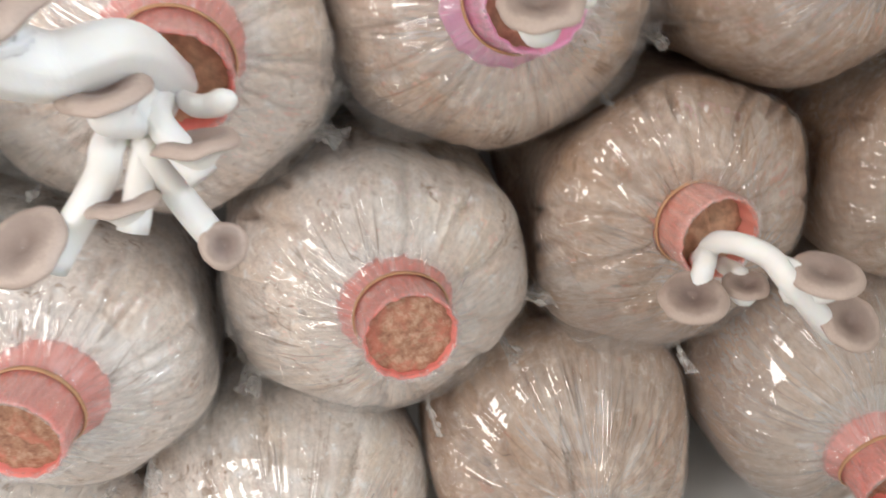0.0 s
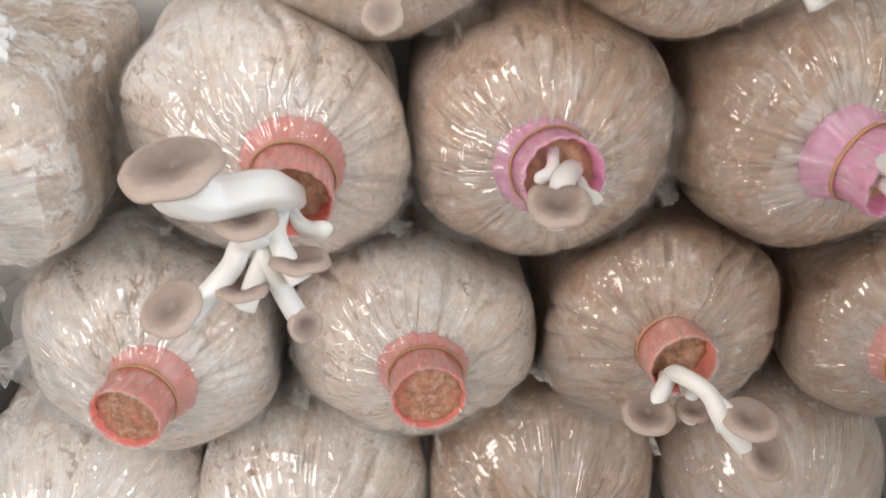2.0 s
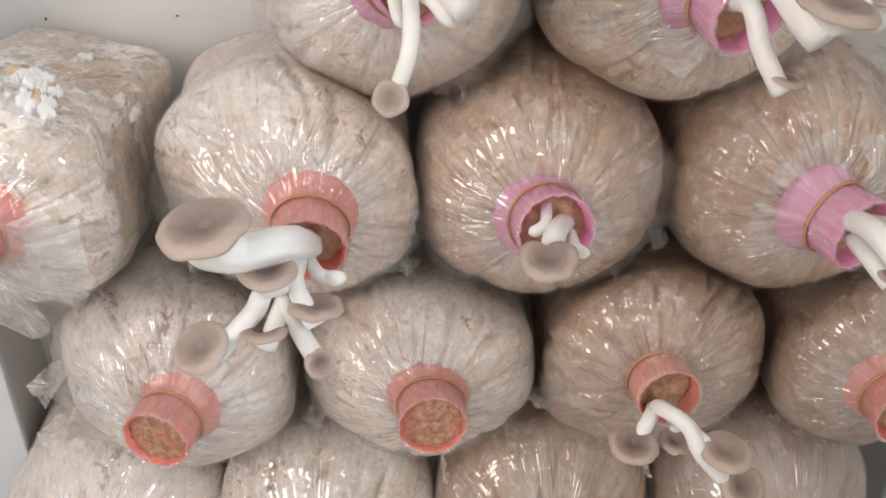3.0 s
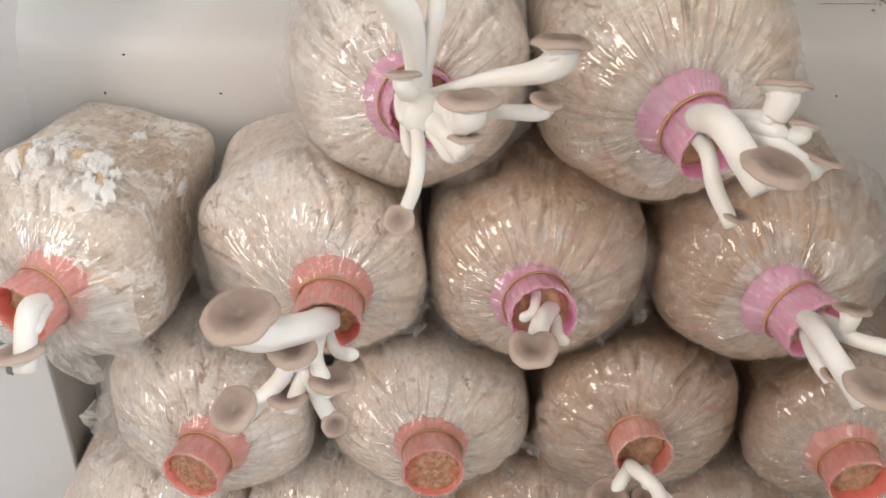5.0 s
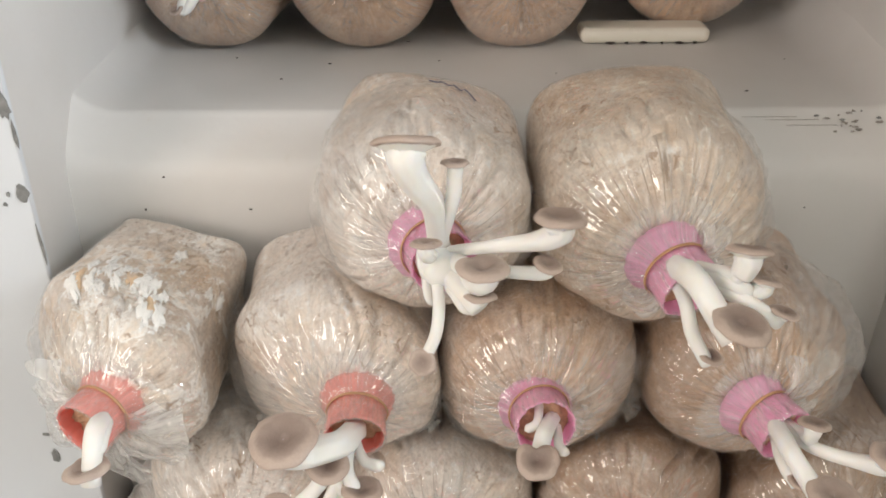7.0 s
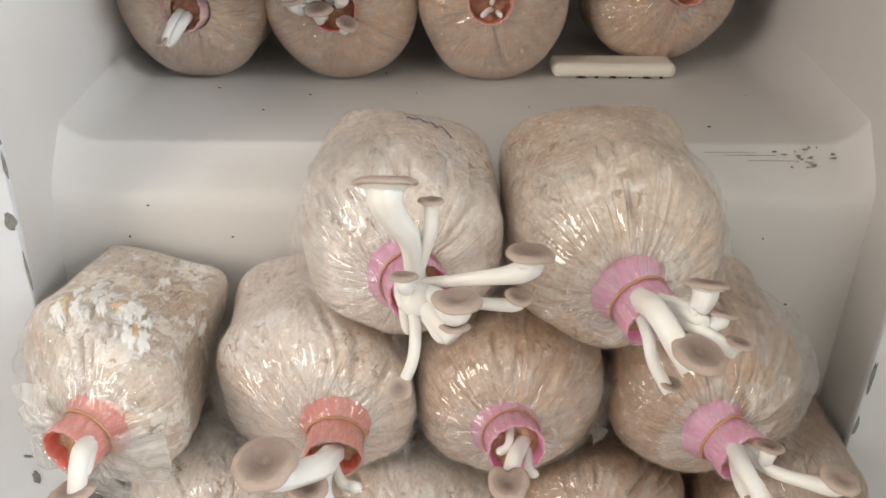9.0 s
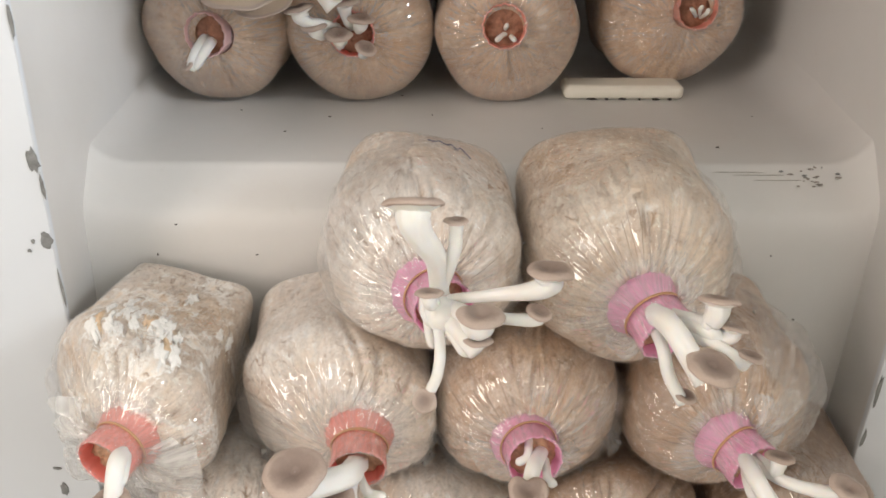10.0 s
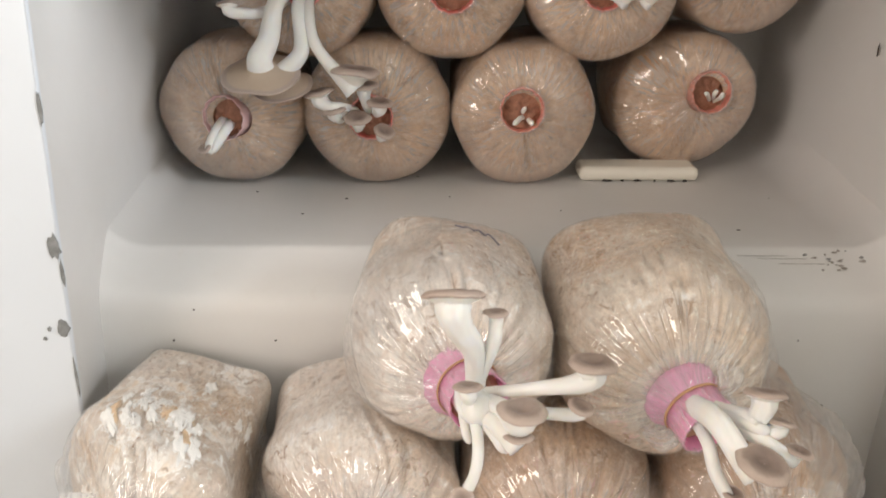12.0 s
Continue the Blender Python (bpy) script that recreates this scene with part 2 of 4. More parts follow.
FLOOR = matte("room_concrete", (0.34, 0.32, 0.29), 0.2, 0.8, 10)

# ---- building helpers ----


def mesh_of(name, verts, faces, smooth=True):
    me = bpy.data.meshes.new(name)
    me.from_pydata([tuple(map(float, v)) for v in verts], [], faces)
    if smooth:
        me.shade_smooth()
    return me


def part(name, me, material, parent=None, label="", m=None):
    ob = new(name, me)
    if not me.materials:
        me.materials.append(material)
    ob.parent = parent
    if m is not None:
        ob.matrix_basis = m
    return tagged(ob, label)


def thing(name, place, label, category, group="", kind=""):
    ob = new(name)
    ob.empty_display_size = 0.02
    ob.matrix_basis = place if isinstance(place, Matrix) else Matrix.Translation(place)
    return tagged(ob, label, category, group, kind)


def grid_faces(rows, cols, wrap=True):
    """Quads between rows of cols points, each row a ring (wrap) or a strip."""
    n = cols if wrap else cols - 1
    return [(r * cols + c, r * cols + (c + 1) % cols, (r + 1) * cols + (c + 1) % cols, (r + 1) * cols + c) for r in range(rows - 1) for c in range(n)]


def lathe(profile, n, ripple=None):
    """Rings round the local y axis; profile of (y, radius)."""
    verts = []
    for j, (y, r) in enumerate(profile):
        for i in range(n):
            a = 2 * math.pi * i / n
            q = r + (ripple(j, a) if ripple else 0)
            verts.append((q * math.cos(a), y, q * math.sin(a)))
    return verts, grid_faces(len(profile), n)


def box_mesh(name, lo, hi, bevel=0.0):
    bm = bmesh.new()
    bmesh.ops.create_cube(bm, size=1)
    for v in bm.verts:
        v.co = Vector([(a + b) / 2 + c * (b - a) for a, b, c in zip(lo, hi, v.co)])
    if bevel:
        bmesh.ops.bevel(bm, geom=bm.edges[:], offset=bevel, segments=3, affect="EDGES", profile=0.5)
    me = bpy.data.meshes.new(name)
    bm.to_mesh(me)
    bm.free()
    return me


def flake_mesh(name, w, h, seed, thick=0.0005):
    """A thin ragged flake in the local x-z plane."""
    rnd = random.Random(seed)
    n = 14
    ring = [(w / 2 * math.cos(2 * math.pi * i / n) * rnd.uniform(0.55, 1.1), h / 2 * math.sin(2 * math.pi * i / n) * rnd.uniform(0.55, 1.1)) for i in range(n)]
    verts = [(x, 0, z) for x, z in ring] + [(x * 0.9, -thick, z * 0.9) for x, z in ring]
    faces = [(i, (i + 1) % n, n + (i + 1) % n, n + i) for i in range(n)] + [tuple(range(n, 2 * n))]
    return mesh_of(name, verts, faces, False)


# ---- the room round the fridge ----
X0, X1, Y0, Y1, Z0, Z1 = -1.0, 2.2, -2.03, 0.75, -0.52, 1.75


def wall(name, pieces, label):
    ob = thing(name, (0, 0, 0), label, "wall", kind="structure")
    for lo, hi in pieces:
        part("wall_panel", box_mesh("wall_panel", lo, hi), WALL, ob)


wall("wall_north", [((X0, Y1, Z0), (X1, Y1 + 0.1, Z1))], "plain plaster wall behind the fridge")
wall("wall_west", [((X0 - 0.1, Y0, Z0), (X0, -1.3, Z1)), ((X0 - 0.1, -0.6, Z0), (X0, Y1, Z1)), ((X0 - 0.1, -1.3, Z0), (X0, -0.6, 0.2)), ((X0 - 0.1, -1.3, 0.9), (X0, -0.6, Z1))], "plain plaster wall with an opening added for fill light")
wall("wall_east", [((X1, Y0, Z0), (X1 + 0.1, -1.45, Z1)), ((X1, -0.65, Z0), (X1 + 0.1, Y1, Z1)), ((X1, -1.45, Z0), (X1 + 0.1, -0.65, 0.55)), ((X1, -1.45, 1.35), (X1 + 0.1, -0.65, Z1))], "plain plaster wall with a window opening")
wall("wall_south", [((X0, Y0 - 0.1, Z0), (X1, Y0, Z1))], "plain plaster wall opposite the fridge")
tagged(part("floor", box_mesh("floor", (X0, Y0, Z0 - 0.1), (X1, Y1, Z0)), FLOOR), "grey concrete floor", "floor", kind="structure")
tagged(part("ceiling", box_mesh("ceiling", (X0, Y0, Z1), (X1, Y1, Z1 + 0.1)), WALL), "plain plaster ceiling", "ceiling", kind="structure")

# ---- the fridge cabinet: open front at y = 0, a step over the compressor ----
XL, XR = -0.162, 0.347           # edges of the front opening
FZ, TZ, BY = -0.372, 0.245, 0.40    # inside floor, unseen top set low for shade, back wall
fridge = thing("refrigerator_cabinet", (0, 0, 0), "old white enamelled refrigerator cabinet without its door", "refrigerator", kind="structure")


def lean(z):
    """The left edge of the opening stands a little out of plumb."""
    return 0.040 * (z + 0.075)


def side_wall(sign, x):
    """Inner side panel, flaring a little towards the back, with a rounded turn into the back wall."""
    prof = [(0.0, 0.0), (0.004, 0.0015), (0.05, 0.004), (0.085, 0.008), (0.2, 0.012), (BY - 0.035, 0.014)]
    prof += [(BY - 0.035 + 0.035 * math.sin(a), 0.014 - 0.035 * (1 - math.cos(a))) for a in (0.3, 0.6, 0.9, 1.2, 1.5)]
    zs = [FZ + (TZ - FZ) * i / 24 for i in range(25)]
    verts = [(x + sign * out + (lean(z) if sign < 0 else 0), y, z) for z in zs for y, out in prof]
    faces = grid_faces(25, len(prof), False)
    if sign > 0:
        faces = [f[::-1] for f in faces]
    return mesh_of("side_wall", verts, faces)


part("side_wall", side_wall(-1, XL), WHITE, fridge)
part("side_wall", side_wall(1, XR), WHITE, fridge)
part("back_wall", box_mesh("back_wall", (XL - 0.02, BY, FZ - 0.04), (XR + 0.02, BY + 0.05, TZ + 0.04)), WHITE, fridge)
part("inside_floor", box_mesh("inside_floor", (XL, -0.045, FZ - 0.05), (XR, 0.06, FZ), 0.004), WHITE, fridge)
# Cabinet top, out of view, set low so it shades the upper bags.
part("inside_top", box_mesh("inside_top", (XL - 0.02, 0.0, TZ), (XR + 0.02, BY, TZ + 0.05)), WHITE, fridge)
for sx, xa, xb in ((-1, XL - 0.10, XL), (1, XR, XR + 0.10)):
    flange = box_mesh("front_flange", (xa, 0.0, FZ - 0.05), (xb, 0.005, TZ + 0.05), 0.0012)
    if sx < 0:
        for v in flange.vertices:
            v.co.x += lean(v.co.z)
    part("front_flange", flange, FLANGE_COOL, fridge, "white front edge with chipped enamel, cool daylight in its colour")
    part("outer_panel", box_mesh("outer_panel", (xa if sx < 0 else xb - 0.004, 0.005, FZ - 0.05), (xa + 0.004 if sx < 0 else xb, BY + 0.05, TZ + 0.05)), WHITE, fridge)
for x in (XL - 0.02, XR - 0.02):
    part("foot", box_mesh("foot", (x, 0.02, Z0), (x + 0.04, 0.4, FZ - 0.05), 0.003), CHIP, fridge)


def step_mesh():
    """The step: flat top rounded up into the side walls, sloped nose, upright front."""
    xa, xb, R = XL - 0.013, XR + 0.013, 0.034
    xs = [xa + R * (1 - math.cos(a)) for a in np.linspace(0, math.pi / 2, 9)]
    xs = xs[:-1] + list(np.linspace(xa + R, xb - R, 40)) + [xa + xb - x for x in xs[:-1]][::-1]
    nose = [(BY + 0.001, 0.034), (BY - 0.012, 0.012), (BY - 0.034, 0.0), (0.3, 0), (0.2, 0), (0.12, 0), (0.0945, 0), (0.0925, -0.0003), (0.0905, -0.0012), (0.089, -0.0023), (0.087, -0.0036), (0.074, -0.0120), (0.063, -0.0195), (0.060, -0.0225), (0.0575, -0.027), (0.056, -0.034), (0.055, -0.06), (0.054, -0.2), (0.054, FZ)]
    verts = []
    for x in xs:
        d = min(x - xa, xb - x)
        up = R - math.sqrt(max(0, R * R - (R - d) ** 2)) if d < R else 0
        for y, z in nose:
            k = max(0, min(1, (z + 0.06) / 0.06)) if z < 0 else 1
            verts.append((x, y, z + up * k))
    return mesh_of("step", verts, [f[::-1] for f in grid_faces(len(xs), len(nose), False)])


part("step", step_mesh(), WHITE, fridge, "white step with a rounded nose over the compressor")

# chipped enamel and dirt on the cabinet
SLOPE = pose(0, 0, 0, -57, 0, 0)


def chip(x, y, z, w, h, seed, turn=None, material=CHIP, name="paint_chip"):
    m = Matrix.Translation((x, y, z)) @ (turn or Matrix())
    return part(name, flake_mesh(name, w, h, seed), material, fridge, m=m)


for i, (x, z, w, h) in enumerate([(-0.167, -0.012, 0.008, 0.013), (-0.175, -0.013, 0.003, 0.004), (-0.178, -0.019, 0.003, 0.003), (-0.166, 0.037, 0.008, 0.018), (-0.1635, 0.022, 0.003, 0.018),
                                  (-0.1635, 0.112, 0.003, 0.022), (-0.1635, -0.045, 0.002, 0.03), (-0.188, -0.204, 0.007, 0.016), (-0.19, -0.185, 0.010, 0.003), (-0.1645, -0.09, 0.0025, 0.02), (0.349, -0.12, 0.003, 0.03), (0.349, -0.16, 0.003, 0.02)]):
    chip(x + (lean(z) + 0.002 if x < 0 else 0), -0.0002, z, w, h, i)
crowd = random.Random(11)
for i in range(22):
    x, y = crowd.gauss(0.312, 0.010), crowd.gauss(0.081, 0.006)
    y = max(0.066, min(0.0885, y))
    chip(min(x, 0.332), y - 0.0004, -(0.0895 - y) * 0.62, crowd.uniform(0.001, 0.0055), crowd.uniform(0.0008, 0.0024), 40 + i, SLOPE, crowd.choice((GRIME, CHIP, GRIME)), "dirt_mark")
for i, (x, y) in enumerate([(0.266, 0.0845), (0.278, 0.0825), (0.290, 0.0790)]):
    chip(x, y - 0.0004, -(0.0895 - y) * 0.62, 0.040, 0.00014, 90 + i, SLOPE, GRIME, "scratch")
rnd = random.Random(5)
FLAT = pose(0, 0, 0, -90, 0, 0)
for x, y in [(-0.048, 0.151), (-0.019, 0.185), (0.086, 0.118), (0.142, 0.160), (0.262, 0.122), (0.035, 0.24), (-0.09, 0.2), (0.2, 0.14), (0.31, 0.19), (0.06, 0.19)]:
    chip(x, y, 0.0003, rnd.uniform(0.001, 0.003), rnd.uniform(0.0008, 0.0014), int(x * 1e4), FLAT, DIRT, "dirt_speck")
for x, z in [(-0.105, -0.028), (-0.055, -0.05), (-0.02, -0.09), (-0.085, -0.07), (0.285, -0.05), (0.31, -0.10), (-0.12, -0.05), (-0.13, -0.09)]:
    chip(x, 0.0535, z, rnd.uniform(0.001, 0.0025), rnd.uniform(0.001, 0.002), int(x * 1e4), None, DIRT, "dirt_speck")
SIDE = pose(0, 0, 0, 0, 0, 90)
for y, z, w, h in [(0.16, 0.12, 0.002, 0.010), (0.1, 0.16, 0.006, 0.004), (0.17, 0.17, 0.003, 0.006), (0.05, -0.07, 0.003, 0.003), (0.03, -0.11, 0.003, 0.004)]:
    chip(XR + 0.0055 if y < 0.08 else XR + 0.0085, y, z, w, h, int(z * 1e4), pose(0, 0, 0, 0, 0, -90), DIRT, "dirt_mark")
for y, z in [(0.12, 0.08), (0.02, 0.0), (0.04, -0.02), (0.03, 0.05)]:
    chip(XL - 0.003 if y < 0.06 else XL - 0.0085, y, z, 0.002, 0.002, int(z * 1e4) + 7, SIDE, DIRT, "dirt_speck")

# low wall out of view, added to keep window light off the lower right
wall("wall_shade", [((0.50, -0.36, Z0), (0.60, Y1, 0.28))], "unseen low wall added beside the cabinet to shade it")

# ---- mushroom bags ----


def bag_profile(r, yb, y0, dome, rn, fine):
    """Points (y, radius, dome share) from the middle of the back to the neck."""
    p = [(yb + 0.003 * (1 - q * q), 0.85 * r * q, 0) for q in np.linspace(0.04, 1, 6 * fine)]
    p += [(yb - 0.15 * r * (1 - math.cos(a)), r * (0.85 + 0.15 * math.sin(a)), 0) for a in np.linspace(0.2, math.pi / 2, 4 * fine)]
    p += [(y, r, 0) for y in np.linspace(yb - 0.15 * r, y0, 10 * fine)[1:]]
    p += [(y0 - dome * math.sin(a), rn + (r - rn) * math.cos(a), math.sin(a)) for a in np.linspace(0, math.pi / 2, 17 * fine)[1:]]
    return p


def bag_skin(name, prof, n, neck, seed, lift, crinkle, pleats, square, cracks=(), packed=True, lumps=0.0026, box=0.0):
    """The bag's outside as a mesh: lumps, radial pleats that gather at the neck, and crinkles."""
    verts = []
    off = Vector((seed * 3.7, seed * 1.3, 0.0))
    r = max(q[1] for q in prof)
    ends = prof[0][0], min(q[0] for q in prof if q[2] == 0)
    tilt, flat = square
    arc = sum(math.hypot(p[0] - q[0], p[1] - q[1]) for p, q in zip(prof, prof[1:]))
    last = prof[0]
    for y, rad, w in prof:
        arc -= math.hypot(y - last[0], rad - last[1])
        last = (y, rad, w)
        blend = w * w * (3 - 2 * w)
        back = max(0, min(1, (y - ends[1]) / (ends[0] - ends[1]) * 1.25 - 0.2)) ** 1.3 if w == 0 else 0
        for i in range(n):
            a = 2 * math.pi * i / n
            ca, sa = math.cos(a), math.sin(a)
            e = 7 if box else 4
            sq = (abs(math.cos(a - tilt)) ** e + abs(math.sin(a - tilt)) ** e) ** (-1 / e)
            rear = max(0, min(1, (y - ends[1]) / (ends[0] - ends[1])))
            blocky = max(back, box * (1 - w * w) * (0.25 + 0.75 * rear))
            shape = 1 + blocky * (sq * flat - 1) - 0.285 * box * rear ** 0.8 * (w == 0) - (1 - blocky) * (0.022 if packed else -0.008) * math.cos(6 * a) * (1 - w * w)
            d = lift
            base = Vector((ca * rad, y, sa * rad)) + off
            d += lumps * noise.noise(base * 28) * min(1, rad / r * 1.3)
            side = math.sqrt(max(0, 1 - w * w))
            if w > 0 or y < 0.02:
                g = 0.0
                for pa, pw, depth, reach in pleats:
                    t = (a - pa + math.pi) % (2 * math.pi) - math.pi
                    t /= pw * (0.35 + 0.65 * rad / r)
                    if abs(t) < 3:
                        g += depth * math.exp(-t * t) * max(0, min(1, (w - reach) * 3 + 0.35)) * (1 if w > 0 else max(0, min(1, (0.012 - y) / 0.03)))
                for pa, pw, depth, u0, u1 in cracks:
                    if u0 < arc < u1:
                        t = ((a - pa + 0.05 * noise.noise(Vector((arc * 60, pa, 0))) + math.pi) % (2 * math.pi) - math.pi) * rad / pw
                        if abs(t) < 2.5:
                            g += depth * math.exp(-t * t) * min(1, (arc - u0) * 200, (u1 - arc) * 200)
                d -= g
            if crinkle:
                q = Vector((ca * 2.4, y * 9, sa * 2.4)) + off
                d += crinkle * (abs(noise.noise(q * 2.1)) + 0.6 * abs(noise.noise(q * 4.6))) * (0.35 + 0.65 * w if y < 0.02 else 0.5)
            nr = side if w > 0 else 1.0
            rr = rad * shape + d * max(nr, 0.25)
            skew = box * max(0, y - ends[1])
            verts.append((ca * rr + neck[0] * blend + 0.03 * skew, y - d * w, sa * rr + neck[1] * blend + 0.14 * skew))
    return mesh_of(name, verts, [f[::-1] for f in grid_faces(len(prof), n)])


def collar_meshes(seed):
    rnd = random.Random(seed)
    ph = [rnd.uniform(0, 6.28) for _ in range(3)]

    def pucker(j, a):
        return 0.0004 * math.sin(13 * a + ph[0]) + 0.0003 * math.sin(21 * a + ph[1])
    ring = [(0.006, 0.0215), (0.003, 0.0250), (0.0, 0.0258), (-0.004, 0.0240), (-0.008, 0.0204), (-0.011, 0.0186), (-0.018, 0.0188), (-0.024, 0.0193), (-0.0265, 0.0196), (-0.0275, 0.0190), (-0.0268, 0.0182), (-0.022, 0.0176), (-0.012, 0.0170), (-0.004, 0.0168)]
    v, f = lathe(ring, 72, pucker)
    collar = mesh_of("collar", v, [q[::-1] for q in f])
    t = [(-0.0105 + 0.0010 * math.cos(a), 0.0204 + 0.0006 * math.sin(a)) for a in np.linspace(0, 2 * math.pi, 9)]
    v, f = lathe(t, 64, lambda j, a: 0.0003 * math.sin(3 * a + ph[2]))
    band = mesh_of("rubber_band", v, f)
    pr = [(-0.020 + 0.002 * q * q, 0.0174 * q + 0.0001) for q in np.linspace(0, 1, 12)]
    v, f = lathe(pr, 40)
    v = [(x, y - 0.0025 * noise.noise(Vector((x * 160, seed, z * 160))) - 0.002 * noise.noise(Vector((x * 420, seed, z * 420))), z) for x, y, z in v]
    plug = mesh_of("sawdust_plug", v, f)
    return collar, band, plug


def neck_film_mesh(seed, tight):
    """The bag's mouth folded back over the collar in fine pleats."""
    rnd = random.Random(seed + 90)
    n = 220
    folds = [(rnd.uniform(-math.pi, math.pi), rnd.uniform(0.03, 0.11), rnd.uniform(0.3, 1.0)) for _ in range(34)]
    rise = [max(d * max(0, 1 - abs((2 * math.pi * i / n - a + math.pi) % (2 * math.pi) - math.pi) / w) for a, w, d in folds) for i in range(n)]
    prof = [(0.0045, 0.0420), (0.0008, 0.0360), (-0.0018, 0.0310), (-0.0040, 0.0270), (-0.0070, 0.0228), (-0.0098, 0.0198), (-0.0112, 0.0194), (-0.013, 0.0197), (-0.019, 0.0200), (-0.025, 0.0205), (-0.028, 0.0206), (-0.0288, 0.0195), (-0.026, 0.0178)]
    lift = (0.4, 1.2, 2.0, 2.2, 1.4, 0.5, 0.35, 0.6, 0.9, 0.8, 0.7, 0.4, 0.2)
    v, f = lathe(prof, n, lambda j, a: 0.0016 * lift[j] * (0.25 if tight and j > 4 else 1) * (rise[round(a / 6.283185 * n) % n] - 0.15))
    v = [(x, y - (0.0009 * rise[i % n] if i < 4 * n else 0), z) for i, (x, y, z) in enumerate(v)]
    return mesh_of("neck_film", v, [q[::-1] for q in f])


def flap_mesh(seed, a0, a1, reach, droop):
    """A loose skirt of film round part of the neck."""
    na, nr = 60, 16
    verts = []
    for j in range(nr):
        t = j / (nr - 1)
        for i in range(na):
            s = i / (na - 1)
            a = radians(a0 + (a1 - a0) * s)
            edge = reach * (0.75 + 0.45 * noise.noise(Vector((s * 4 + seed, seed, 0)))) * (0.35 + 0.65 * math.sin(math.pi * min(1, max(0, s * 0.94 + 0.03))) ** 0.5)
            q = 0.0195 + edge * t
            fold = 0.004 * t * math.sin(s * 21 + seed) + 0.006 * t * noise.noise(Vector((s * 9, t * 3, seed)))
            y = -0.012 - 0.010 * t + droop * t * t + fold
            verts.append((q * math.cos(a), y, q * math.sin(a)))
    return mesh_of("film_flap", verts, grid_faces(nr, na, False))


def corner_mesh(seed, q):
    """A crumpled ear of film that stands off the bag along local x."""
    n, m = 14, 9
    verts = []
    for j in range(m):
        t = j / (m - 1)
        for i in range(n):
            s = i / (n - 1) * 2 - 1
            reach = q * (1 - 0.55 * abs(s) ** 1.5) * t
            verts.append((reach + 0.15 * q * t * noise.noise(Vector((s * 2, t, seed))), s * q * 1.3 * (1 - 0.45 * t) + 0.3 * q * t * noise.noise(Vector((t * 3, s, seed + 4))), 0.35 * q * noise.noise(Vector((s * 2.5, t * 2.5, seed + 9))) * (0.3 + t)))
    return mesh_of("film_corner", verts, grid_faces(m, n, False))


def loose_mesh(r, seed, a0, a1, height, neck, y0=-0.018, dome=0.05, rn=0.0145):
    """Slack film that stands off the bag's side between two angles, in crinkled folds."""
    n, m = 64, 26
    off = Vector((seed * 2.1, seed * 0.7, 0))
    verts = []
    for j in range(m):
        v = j / (m - 1)
        y = 0.022 - 0.078 * v
        w = max(0, min(0.97, (y0 - y) / dome))
        rad = rn + (r - rn) * math.sqrt(1 - w * w) if w else r
        b = w * w * (3 - 2 * w)
        for i in range(n):
            u = i / (n - 1)
            a = radians(a0 + (a1 - a0) * u)
            q = Vector((a * 3.2, y * 22, seed * 1.9)) + off
            rise = height * (math.sin(math.pi * u) ** 0.6) * (math.sin(math.pi * min(1, v * 1.02)) ** 0.7)
            rise *= max(0.05, 0.75 + 0.9 * noise.noise(q) + 0.45 * abs(noise.noise(q * 3.1)))
            rr = rad - 0.001 + rise
            verts.append((math.cos(a) * rr + neck[0] * b, y - rise * w * 0.5, math.sin(a) * rr + neck[1] * b))
    return mesh_of("loose_film", verts, grid_faces(m, n, False))


